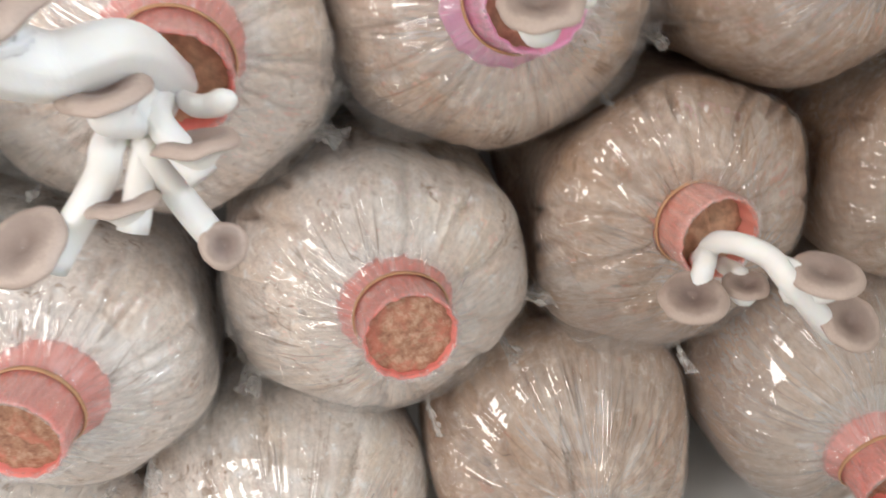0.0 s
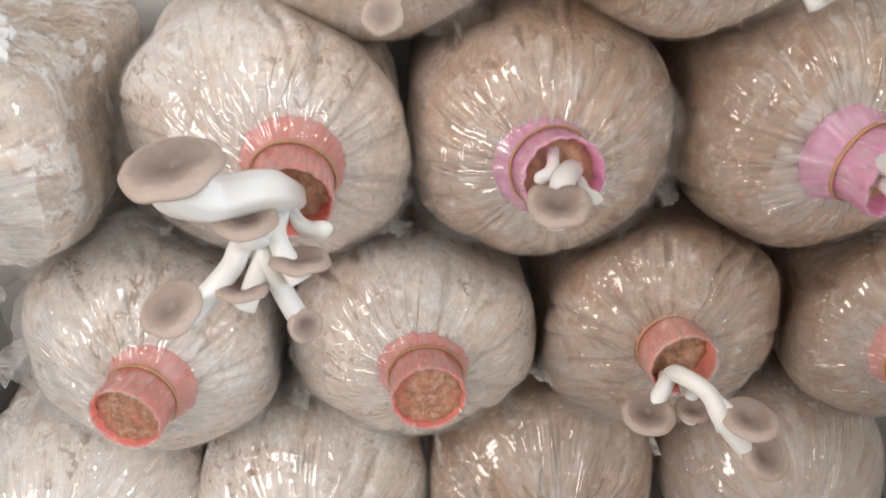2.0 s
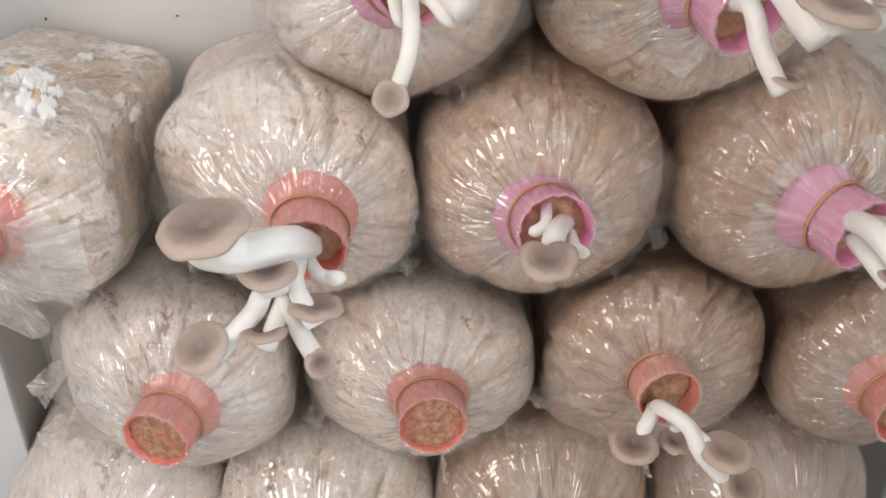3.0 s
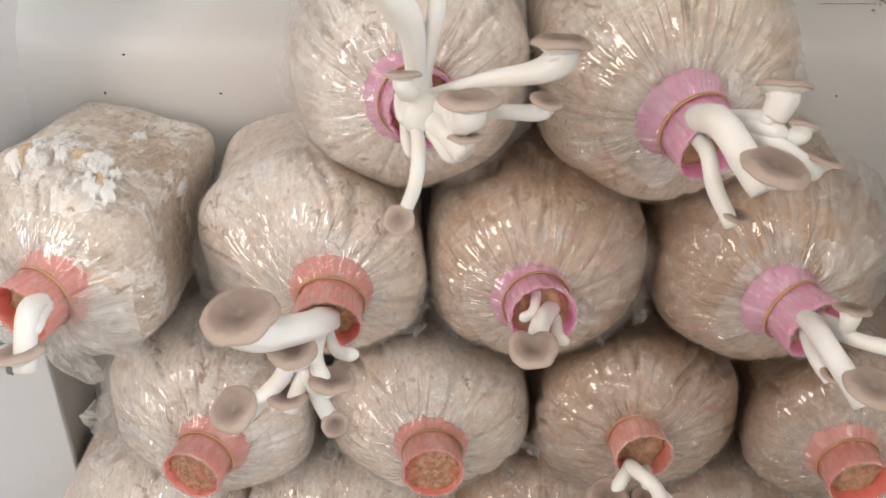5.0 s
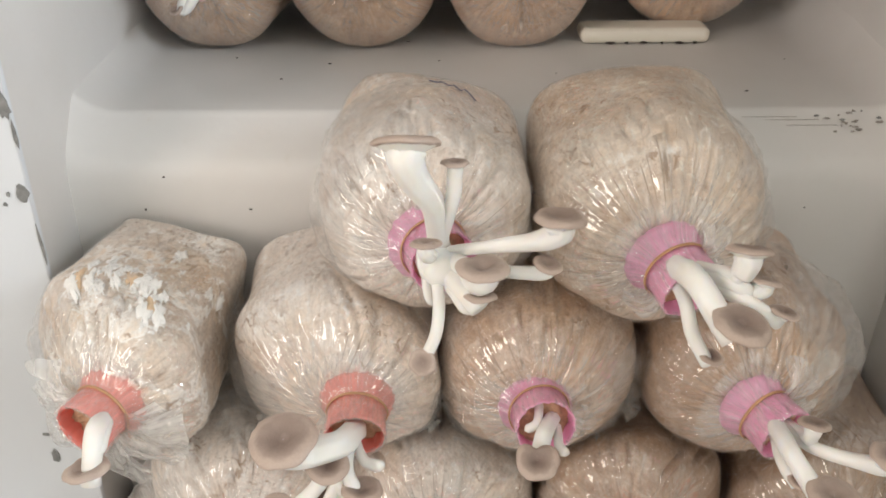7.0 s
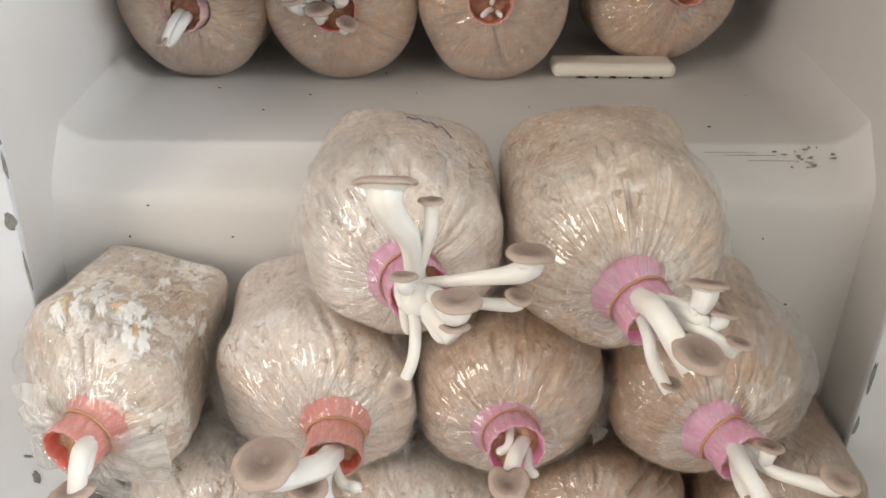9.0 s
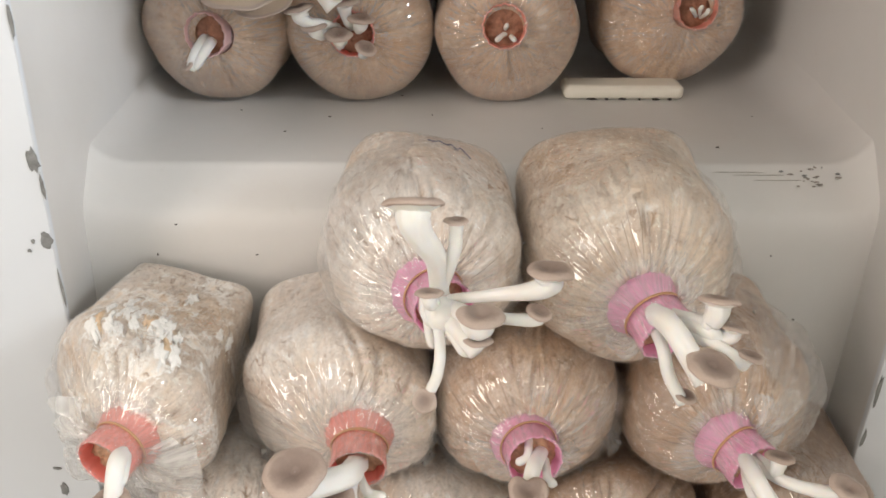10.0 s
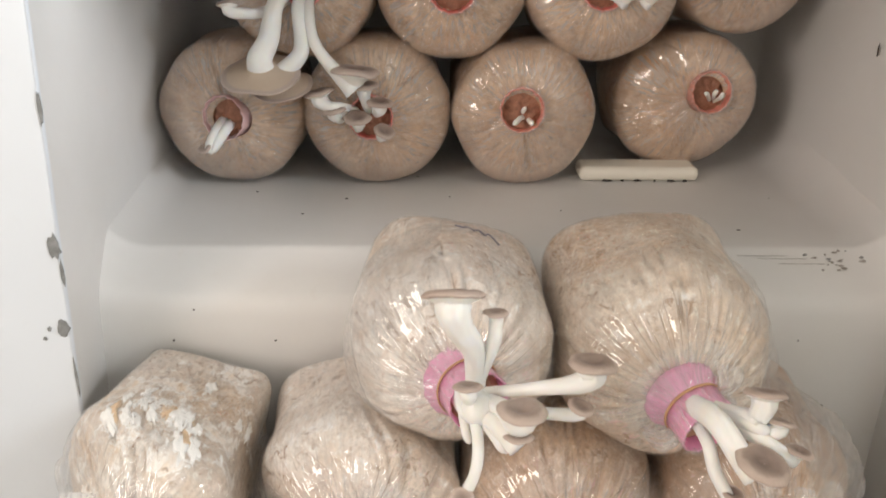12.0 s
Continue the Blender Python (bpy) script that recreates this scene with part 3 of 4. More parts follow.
def mushroom_bag(label, centre, r, neck, turn, colour, sub, seed, yb=0.045, y0=-0.018, dome=0.05, yaw=0.0, square=(0.15, 0.90), near=True, flaps=(), tied=True, sink=0.0, packed=True, corners=(), slack=(), box=0.0, filled=False, group="bags on the cabinet floor"):
    """One bag on its side. centre: the middle of its body; neck: the mouth's shift from the axis; turn: the mouth's yaw and pitch."""
    rnd = random.Random(seed * 17 + 3)
    bag = thing("mushroom_bag", pose(*centre, 0, 0, yaw), label, "mushroom bag", group)
    pleats = [(rnd.uniform(-math.pi, math.pi), rnd.choice((0.025, 0.035, 0.06, 0.11)), rnd.uniform(0.0005, 0.0020), rnd.uniform(0.15, 0.8)) for _ in range(26 if near else 18)]
    cracks = [(rnd.gauss(math.pi / 2, 1.2), rnd.uniform(0.0009, 0.0016), rnd.uniform(0.0018, 0.0042), q, min(0.082, q + rnd.uniform(0.012, 0.04))) for q in (rnd.uniform(0.008, 0.06) for _ in range(22))]
    fine, n = (2, 280) if near else (1, 112)
    prof = bag_profile(r - 0.0012, yb, y0, dome, 0.0145, fine)
    part("substrate_block", bag_skin("substrate_block", prof, n, neck, seed, 0.0, 0.0, pleats, square, cracks if near else cracks[:10], packed, box=box), sub, bag)
    shallow = [(a, w * 1.3, d * 0.7, q) for a, w, d, q in pleats]
    part("plastic_film", bag_skin("plastic_film", prof, n, neck, seed, 0.0008, 0.0011, shallow, square, (), packed, box=box), FILM if near else FILM_DULL, bag, "clear crinkled plastic film")
    wide = 0.77 if not sink else 0.74 if near else 0.86
    at = pose(neck[0], y0 - dome + 0.002 + sink, neck[1], -turn[1], 0, turn[0]) @ Matrix.Diagonal((wide, 0.88, wide, 1))
    ring, band, plug = collar_meshes(seed)
    c = part("collar", ring, colour, bag, {PINK: "pink plastic collar", PALE_PINK: "pale pink plastic collar"}.get(colour, "red plastic collar"), at)
    part("rubber_band", band, BAND, c)
    part("sawdust_plug", plug, PLUG_RED if filled else PLUG if near else PLUG_SHADED, c, m=pose(0, -0.0170, 0) @ Matrix.Diagonal((1.03, 0.38, 1.03, 1)) if filled else None)
    if tied:
        part("neck_film", neck_film_mesh(seed, colour == PINK), FILM_PINK if colour == PINK else FILM_NECK, c, "pleated film folded over the collar")
    for k, (a0, a1, reach, droop) in enumerate(flaps):
        part("film_flap", flap_mesh(seed * 5 + k, a0, a1, reach, droop), FILM_HAZY, c, "loose torn film round the mouth")
    for k, (a0, a1, height) in enumerate(slack):
        part("loose_film", loose_mesh(r, seed * 7 + k, a0, a1, height, neck, y0, dome), FILM_SLACK, bag, "slack crinkled clear film")
    for k, (a, y, q) in enumerate(corners):
        part("film_corner", corner_mesh(seed * 3 + k, q), FILM_HAZY, bag, "loose corner of clear film", pose((r - 0.003) * math.cos(radians(a)), y, (r - 0.003) * math.sin(radians(a)), 0, -a, 0))
    return bag


B = mushroom_bag
bagA = B("pale mushroom bag with a pink collar on top of the stack", (0.0545, 0.002, -0.012), 0.0565, (0.0045, 0.005), (17, 6), PINK, SUB_PALE, 1, slack=[(-75, 5, 0.007), (165, 225, 0.004), (95, 165, 0.006)], corners=[(10, -0.02, 0.008), (-60, -0.03, 0.010)], square=(-0.2, 0.9))
B("tan mushroom bag with a pink collar on top of the stack", (0.168, 0.002, -0.011), 0.0595, (0.000, -0.001), (21, -14), PINK, SUB_SAND, 2, slack=[(-70, 45, 0.010)], corners=[(0, -0.01, 0.012)], square=(0.1, 0.92), dome=0.055, flaps=[(-150, -20, 0.03, 0.02), (-30, 60, 0.028, 0.02)])
bagC = B("squat mushroom bag with white mould patches and loose film", (-0.1105, 0.0, -0.1035), 0.0560, (0.021, 0.006), (-6, -2), RED, SUB_WHITE, 3, box=0.9, slack=[(178, 300, 0.020), (140, 200, 0.009)], yaw=-14, square=(-0.12, 0.99), flaps=[(-195, -60, 0.068, 0.016), (-75, 20, 0.055, 0.02), (140, 200, 0.05, 0.02)])
B("pale mushroom bag with a red collar under the top pair", (0.003, 0.0, -0.107), 0.059, (0.017, 0.007), (2, -10), RED, SUB_PALE, 4, slack=[(-70, -5, 0.007), (170, 235, 0.008)], corners=[(-35, -0.03, 0.016), (-140, -0.03, 0.008)])
B("tan mushroom bag with an open pink collar", (0.117, 0.0, -0.109), 0.0575, (-0.004, 0.006), (7, 10), PINK, SUB_MID, 5, slack=[(-70, 25, 0.009), (195, 240, 0.006)], corners=[(-25, -0.03, 0.014), (-50, -0.04, 0.012), (-160, -0.03, 0.010)], flaps=[(-50, 0, 0.03, 0.02)])
B("tan mushroom bag with a pink collar beside the cabinet wall", (0.232, 0.0, -0.108), 0.0585, (-0.006, 0.005), (24, -5), PINK, SUB_TAN, 6, slack=[(-50, 70, 0.010)], flaps=[(-40, 70, 0.05, 0.018)])
B("pale mushroom bag with a plugged red collar and loose film", (-0.062, 0.0, -0.209), 0.0605, (0.012, 0.011), (-12, 0), RED, SUB_PALE, 7, filled=True, slack=[(140, 260, 0.011), (-60, -10, 0.005)], corners=[(180, -0.03, 0.018), (200, -0.045, 0.016), (-70, -0.04, 0.01)], flaps=[(140, 265, 0.058, 0.03)])
B("pale mushroom bag with a plugged red collar", (0.061, 0.0, -0.210), 0.059, (0.004, 0.0145), (4, 4), RED, SUB_PALE, 8, filled=True, slack=[(-130, -50, 0.007), (160, 215, 0.006)], corners=[(-155, -0.03, 0.013), (-40, -0.035, 0.010), (-80, -0.04, 0.012)])
B("tan mushroom bag with a split red collar", (0.180, 0.0, -0.211), 0.060, (-0.011, 0.022), (6, 2), PALE_RED, SUB_TAN, 9, sink=0.007, slack=[(190, 330, 0.006)], corners=[(-90, -0.04, 0.010), (190, -0.04, 0.010)])
B("tan mushroom bag with a red collar deep in the stack", (0.299, 0.0, -0.211), 0.059, (-0.022, 0.014), (0, 0), RED, SUB_SHADED, 10)
for k, (x, s, nz) in enumerate([(-0.112, SUB_PALE, 0.0), (0.004, SUB_PALE, -0.012), (0.128, SUB_TAN, -0.022), (0.253, SUB_SHADED, -0.006)]):
    B("mushroom bag in the lowest row on the cabinet floor", (x, 0.0, FZ + 0.0615), 0.0615, (-0.006, nz), (0, -8), RED, s, 11 + k, near=k in (1, 2), packed=False)
UP = "bags on the cabinet step"
for k, (x, y, z, nk, tn, s, col) in enumerate([(-0.1085, 0.264, 0.0585, (0.004, 0.0), (-14, 4), SUB_WARM, PALE_PINK), (0.003, 0.264, 0.0585, (-0.003, 0.002), (0, 2), SUB_WARM, RED), (0.119, 0.264, 0.0585, (-0.005, 0.006), (0, 8), SUB_WARM, PALE_RED),
                                                (0.253, 0.300, 0.0615, (0.012, 0.010), (8, 8), SUB_WARM, PALE_RED), (-0.052, 0.264, 0.158, (0.006, 0.0), (0, 0), SUB_WARM, RED), (0.060, 0.264, 0.158, (0.0, -0.004), (0, 0), SUB_WARM, RED), (0.173, 0.264, 0.157, (-0.004, 0.0), (0, 0), SUB_WARM, RED), (0.284, 0.285, 0.176, (0, 0), (0, 0), SUB_WARM, RED)]):
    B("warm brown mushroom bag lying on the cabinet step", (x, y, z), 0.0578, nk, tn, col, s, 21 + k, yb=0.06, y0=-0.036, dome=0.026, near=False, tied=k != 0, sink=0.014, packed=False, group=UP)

# white and rust-coloured mould under the film of the squat bag
MOULD = matte("white_mould", (0.90, 0.88, 0.85), 0.08, 0.8, 160)
RUST = matte("rust_mould", (0.74, 0.55, 0.37), 0.2, 0.8, 160)


def mould_mesh(r, a, y, size, seed, y0=-0.018, dome=0.05, rn=0.0145, neck=(0.021, 0.006)):
    """A ragged crust that follows the bag's rounded side; a: angle, y: place along the bag."""
    n, m = 40, 5
    verts = []
    for j in range(m):
        for i in range(n):
            t = 2 * math.pi * i / n
            edge = size * (0.75 + 0.75 * noise.noise(Vector((1.7 * math.cos(t), 1.7 * math.sin(t), seed))) + 0.35 * noise.noise(Vector((5 * math.cos(t), 5 * math.sin(t), seed + 3))))
            q = max(0.0006, edge) * (j + 0.02) / (m - 1)
            yy, aa = y + 1.5 * q * math.sin(t), a + 0.8 * q * math.cos(t) / r
            w = max(0, min(0.95, (y0 - yy) / dome))
            back = max(0, min(1, (yy - y0) / (0.045 - y0) * 1.25 - 0.2)) ** 1.3
            rear = max(0, min(1, (yy - y0) / (0.045 - y0)))
            blocky = max(back, 0.9 * (1 - w * w) * (0.25 + 0.75 * rear))
            sq = 0.99 * (abs(math.cos(aa + 0.12)) ** 7 + abs(math.sin(aa + 0.12)) ** 7) ** (-1 / 7)
            rad = (rn + (r - rn) * math.sqrt(1 - w * w) if w else r) * (1 + blocky * (sq - 1) - 0.2565 * rear ** 0.8) + (0.0010 if j < m - 1 else -0.0012) + 0.0004 * noise.noise(Vector((yy * 700, aa * 30, seed)))
            b = w * w * (3 - 2 * w)
            skew = 0.9 * max(0, yy - y0)
            verts.append((rad * math.cos(aa) + neck[0] * b + 0.03 * skew, yy, rad * math.sin(aa) + neck[1] * b + 0.14 * skew))
    return mesh_of("mould_patch", verts, grid_faces(m, n))


crust = random.Random(4)
for i in range(40):
    a, y = crust.gauss(1.35, 0.36), crust.gauss(-0.022, 0.015)
    y = max(-0.045, min(0.012, y))
    part("mould_patch", mould_mesh(0.0550, a, y, crust.uniform(0.002, 0.0075), i * 1.7), MOULD, bagC, "white mould crust")
for i, (a, y) in enumerate([(1.55, -0.012), (1.0, -0.036), (1.3, -0.024), (1.9, -0.03)]):
    part("mould_patch", mould_mesh(0.0546, a, y, 0.007, 60 + i * 2.3), RUST, bagC, "rust-coloured mould stain")

# cream plastic strip lying on the step
strip = tagged(part("plastic_strip", box_mesh("plastic_strip", (0.168, 0.229, 0.0005), (0.267, 0.258, 0.0125), 0.005), CREAM), "cream plastic strip with a chipped lower edge", "strip")
for k, x in enumerate((0.19, 0.203, 0.216, 0.23, 0.243, 0.255)):
    part("dirt_mark", flake_mesh("dirt_mark", (0.011, 0.004, 0.008, 0.003, 0.009, 0.005)[k], 0.0022, 70 + k), DIRT, strip, m=pose(x, 0.2289, 0.0018))

# pen scribble on the top of one bag
pen = [(0.0570, 0.0215), (0.0612, 0.0178), (0.0640, 0.0212), (0.0676, 0.0150), (0.0706, 0.0190), (0.0736, 0.0118), (0.0762, 0.0156), (0.0815, 0.0065)]
skin = [v.co for ob in bagA.children if ob.name.startswith("plastic_film") for v in ob.data.vertices if v.co.z > 0.02]
INK_LINE = [(x - 0.054, y - 0.002, min(skin, key=lambda c: (c.x - x + 0.054) ** 2 + (c.y - y + 0.002) ** 2).z + 0.0004) for x, y in pen]

# ---- mushrooms ----


def spline(points, n):
    """Smooth curve through the points."""
    p = [Vector(q) for q in points]
    p = [p[0] * 2 - p[1]] + p + [p[-1] * 2 - p[-2]]
    out = []
    for i in range(1, len(p) - 2):
        for k in range(n):
            t = k / n
            out.append(0.5 * (2 * p[i] + (p[i + 1] - p[i - 1]) * t + (2 * p[i - 1] - 5 * p[i] + 4 * p[i + 1] - p[i + 2]) * t * t + (3 * p[i] - p[i - 1] - 3 * p[i + 1] + p[i + 2]) * t ** 3))
    return out + [p[-2]]


def tube_mesh(name, points, r0, r1, seed, blunt, swell=1.7, ribs=0.0):
    c = spline(points, 7)
    n, m = (48 if ribs else 16), len(c)
    verts = []
    side = Vector((0.3, -0.5, 0.8))
    run = np.cumsum([0.0] + [(p - q).length for p, q in zip(c[1:], c)])
    for j, q in enumerate(c):
        d = (c[min(j + 1, m - 1)] - c[max(j - 1, 0)]).normalized()
        side = (side - d * side.dot(d)).normalized()
        up = d.cross(side)
        t = run[j] / run[-1]
        r = r0 + (r1 - r0) * t ** swell
        if blunt and t > 0.85:
            r *= math.sqrt(max(0.03, 1 - ((t - 0.85) / 0.15) ** 2))
        for i in range(n):
            a = 2 * math.pi * i / n
            k = r * (1 + 0.10 * noise.noise(Vector((2 * math.cos(a), 2 * math.sin(a) + seed, t * 4))) + (ribs * t * t if i % 2 else 0))
            verts.append(q + (side * math.cos(a) + up * math.sin(a)) * k)
    faces = grid_faces(m, n) + [tuple(range((m - 1) * n, m * n))]
    return mesh_of(name, verts, faces)


def cap_meshes(seed, notch=0.0):
    """Cap and gills of radius one, upright on z."""
    n = 56
    wob = [1 + 0.10 * noise.noise(Vector((1.3 * math.cos(a), 1.3 * math.sin(a), seed * 2.1))) + 0.03 * noise.noise(Vector((4 * math.cos(a), 4 * math.sin(a), seed))) for a in np.linspace(0, 2 * math.pi, n, endpoint=False)]
    if notch:
        wob = [w * (1 - notch * math.exp(-(((i / n - 0.25) * 2 * math.pi) / 0.42) ** 2)) for i, w in enumerate(wob)]
    dip = 0.10 + 0.10 * ((seed * 37) % 10) / 10

    def rings(prof, ripple=0.0):
        verts = []
        for r, z in prof:
            for i in range(n):
                a = 2 * math.pi * i / n
                k = r * (1 + (wob[i] - 1) * min(1, r * 1.4))
                wave = 0.10 * r * r * noise.noise(Vector((1.6 * math.cos(a), 1.6 * math.sin(a), seed + 5)))
                verts.append((k * math.cos(a), k * math.sin(a), z + wave + (ripple * (1 if i % 2 else -1) if 0.3 < r < 0.93 else 0)))
        return verts, grid_faces(len(prof), n)
    top = [(0.01, -dip), (0.15, -dip * 0.8), (0.3, -dip * 0.35), (0.45, 0.02), (0.6, 0.045), (0.75, 0.03), (0.88, -0.02), (0.96, -0.08), (1.0, -0.14), (0.985, -0.19), (0.93, -0.205), (0.84, -0.215)]
    v, f = rings(top)
    cap = mesh_of("cap", v, f)
    under = [(0.86, -0.210), (0.80, -0.24), (0.7, -0.29), (0.58, -0.36), (0.46, -0.46), (0.36, -0.58), (0.28, -0.70)]
    v, f = rings(under, 0.018)
    return cap, mesh_of("underside", v, f)


part("pen_mark", tube_mesh("pen_mark", INK_LINE, 0.00032, 0.00032, 3, False), INK, bagA, "dark blue pen scribble")

serial = [0]


def mushroom_cluster(label, foot):
    return thing("mushroom_cluster", foot, label, "mushrooms", "mushroom clusters")


def mushroom(cluster, points, r0, r1, cap, notch=0.0, flare=1.0):
    serial[0] += 1
    k = serial[0]
    o = cluster.matrix_basis.translation
    pts = [Vector(p) - o for p in points]
    if cap:
        centre, radius, normal, *flat = cap
        radius *= 0.87
        nrm = Vector(normal).normalized()
        top = Vector(centre) - o
        if flat:
            pts[-1] = top - nrm * radius * 1.1 * flat[0]
            pts.append(top - nrm * radius * 0.3 * flat[0])
        else:
            bent = nrm.dot((top - pts[-2]).normalized()) < 0.3
            while not bent and len(pts) > 3 and (top - pts[-2]).length < radius * 1.75:
                pts.pop(-2)
            axis = (nrm + (top - pts[-2]).normalized() * 1.2).normalized()
            if bent:
                pts[-1] = top - nrm * radius * 0.92
            else:
                pts[-1] = top - axis * radius * 1.25
                pts += [top - nrm * radius * 0.66, top - nrm * radius * 0.42]
    end = (max(r0 * 0.6, radius * 0.34) if flat else max(r0 * 0.74, radius * (0.40 if bent else 0.56))) if cap else r1 * 0.74
    part("stem", tube_mesh("stem", pts, r0 * 0.74, end, k, not cap, 1.7 if not cap or flat else 5.5 / flare, 0.05 if flare > 1 else 0.0), STEM, cluster)
    if not cap:
        return
    m = Matrix.Translation(top) @ nrm.to_track_quat("Z", "Y").to_matrix().to_4x4() @ Matrix.Diagonal((radius, radius, radius * (flat[0] if flat else 1), 1))
    hat, gills = cap_meshes(k, notch)
    c = part("cap", hat, CAP, cluster, "smooth grey-brown cap", m)
    part("underside", gills, GILL_SHADED if flat else GILL, c, "gills coloured tan for the shade on them" if flat else "pale gills")


cluster = mushroom_cluster("cluster of young grey-capped white mushrooms spilling from a pink collar", (0.064, -0.088, 0.005))
mushroom(cluster, [(0.064, -0.088, 0.005), (0.062, -0.100, 0.030), (0.054, -0.105, 0.049), (0.052, -0.105, 0.059)], 0.0062, 0.0105, ((0.052, -0.105, 0.062), 0.0155, (0, 0.42, 0.9)), flare=2.1)
mushroom(cluster, [(0.063, -0.088, 0.002), (0.070, -0.100, 0.033), (0.071, -0.100, 0.048)], 0.0042, 0.0055, ((0.071, -0.100, 0.050), 0.0066, (0, 0.15, 0.98)))
mushroom(cluster, [(0.064, -0.088, 0.001), (0.087, -0.105, 0.014), (0.103, -0.108, 0.019), (0.112, -0.108, 0.027)], 0.0035, 0.0065, ((0.113, -0.108, 0.030), 0.0128, (0.05, 0.12, 0.98)), flare=1.5)
mushroom(cluster, [(0.063, -0.088, -0.002), (0.075, -0.105, 0.004), (0.082, -0.120, 0.010)], 0.006, 0.008, ((0.082, -0.120, 0.014), 0.0128, (0, 0.05, 1)))
mushroom(cluster, [(0.063, -0.088, -0.004), (0.090, -0.108, 0.004), (0.106, -0.112, 0.007)], 0.0035, 0.006, ((0.109, -0.112, 0.010), 0.0072, (0.2, -0.1, 0.95)))
mushroom(cluster, [(0.063, -0.088, -0.004), (0.073, -0.110, -0.002), (0.080, -0.118, -0.004)], 0.006, 0.008, ((0.081, -0.118, -0.001), 0.0078, (0, 0.2, 1)))
mushroom(cluster, [(0.063, -0.088, -0.006), (0.071, -0.108, -0.006), (0.077, -0.115, -0.013)], 0.005, 0.004, None)
mushroom(cluster, [(0.061, -0.088, -0.001), (0.064, -0.110, -0.008), (0.063, -0.118, -0.020), (0.059, -0.120, -0.031)], 0.0035, 0.0045, ((0.057, -0.123, -0.032), 0.0068, (-0.1, -0.8, 0.5)))
mushroom(cluster, [(0.061, -0.088, -0.002), (0.061, -0.100, 0.007), (0.060, -0.108, 0.016)], 0.004, 0.005, ((0.059, -0.108, 0.018), 0.0078, (0, 0.25, 1)))
mushroom(cluster, [(0.060, -0.078, -0.003), (0.064, -0.096, -0.001), (0.067, -0.106, 0.001)], 0.0125, 0.0095, None)
mushroom(cluster, [(0.056, -0.080, 0.003), (0.057, -0.096, 0.001), (0.059, -0.102, -0.004)], 0.0035, 0.0032, None)
mushroom(cluster, [(0.058, -0.080, -0.006), (0.059, -0.098, -0.010), (0.061, -0.104, -0.016)], 0.0034, 0.0032, None)
cluster = mushroom_cluster("thick white mushrooms with brown caps leaning out of a pink collar", (0.169, -0.085, -0.008))
mushroom(cluster, [(0.169, -0.085, -0.008), (0.170, -0.112, 0.001), (0.178, -0.130, 0.000)], 0.0075, 0.0085, ((0.184, -0.133, -0.004), 0.0138, (0.15, -0.15, 0.95)))
mushroom(cluster, [(0.170, -0.085, -0.015), (0.167, -0.112, -0.010), (0.170, -0.118, -0.021), (0.176, -0.120, -0.030)], 0.004, 0.005, ((0.178, -0.122, -0.029), 0.0062, (0.2, -0.1, 0.95)))
mushroom(cluster, [(0.174, -0.085, -0.008), (0.186, -0.110, 0.002), (0.191, -0.110, 0.007), (0.190, -0.110, 0.013)], 0.005, 0.009, ((0.190, -0.110, 0.016), 0.0112, (0.1, 0.35, 0.9)), flare=1.5)
mushroom(cluster, [(0.174, -0.085, -0.010), (0.185, -0.112, -0.000), (0.197, -0.112, -0.001)], 0.005, 0.007, ((0.198, -0.112, 0.002), 0.0078, (0.2, 0.3, 0.9)))
mushroom(cluster, [(0.174, -0.085, -0.012), (0.186, -0.115, -0.004), (0.202, -0.120, -0.009)], 0.0045, 0.005, ((0.205, -0.120, -0.008), 0.0072, (0.2, 0.1, 0.95)))
cluster = mushroom_cluster("short white mushroom with a cream cap in a red collar", (-0.105, -0.085, -0.096))
mushroom(cluster, [(-0.105, -0.085, -0.096), (-0.099, -0.108, -0.085), (-0.100, -0.115, -0.091)], 0.0062, 0.0075, ((-0.102, -0.118, -0.097), 0.0125, (-0.1, 0.15, 0.98)))
mushroom(cluster, [(-0.103, -0.085, -0.096), (-0.097, -0.105, -0.090), (-0.096, -0.115, -0.092)], 0.004, 0.004, None)
cluster = mushroom_cluster("large white mushroom cluster with one broad grey-brown cap", (0.020, -0.085, -0.104))
mushroom(cluster, [(0.020, -0.085, -0.104), (0.017, -0.112, -0.088), (0.005, -0.115, -0.089), (-0.005, -0.120, -0.083)], 0.0085, 0.0135, ((-0.006, -0.125, -0.072), 0.0178, (-0.08, -0.20, 0.97)), flare=1.4)
mushroom(cluster, [(0.018, -0.085, -0.106), (0.016, -0.112, -0.099), (0.012, -0.117, -0.098)], 0.004, 0.006, ((0.012, -0.120, -0.093), 0.0118, (0, -0.1, 1)))
mushroom(cluster, [(0.019, -0.085, -0.107), (0.019, -0.112, -0.104), (0.024, -0.116, -0.111)], 0.0045, 0.006, ((0.027, -0.120, -0.108), 0.0112, (0.05, 0.08, 1)))
mushroom(cluster, [(0.016, -0.085, -0.108), (0.008, -0.112, -0.107), (0.003, -0.115, -0.115), (-0.007, -0.120, -0.120)], 0.005, 0.0055, ((-0.016, -0.123, -0.123), 0.0125, (-0.25, -0.45, 0.85)))
mushroom(cluster, [(0.017, -0.085, -0.108), (0.016, -0.110, -0.108), (0.010, -0.116, -0.122)], 0.0045, 0.007, ((0.007, -0.118, -0.119), 0.0105, (0, 0.1, 1)))
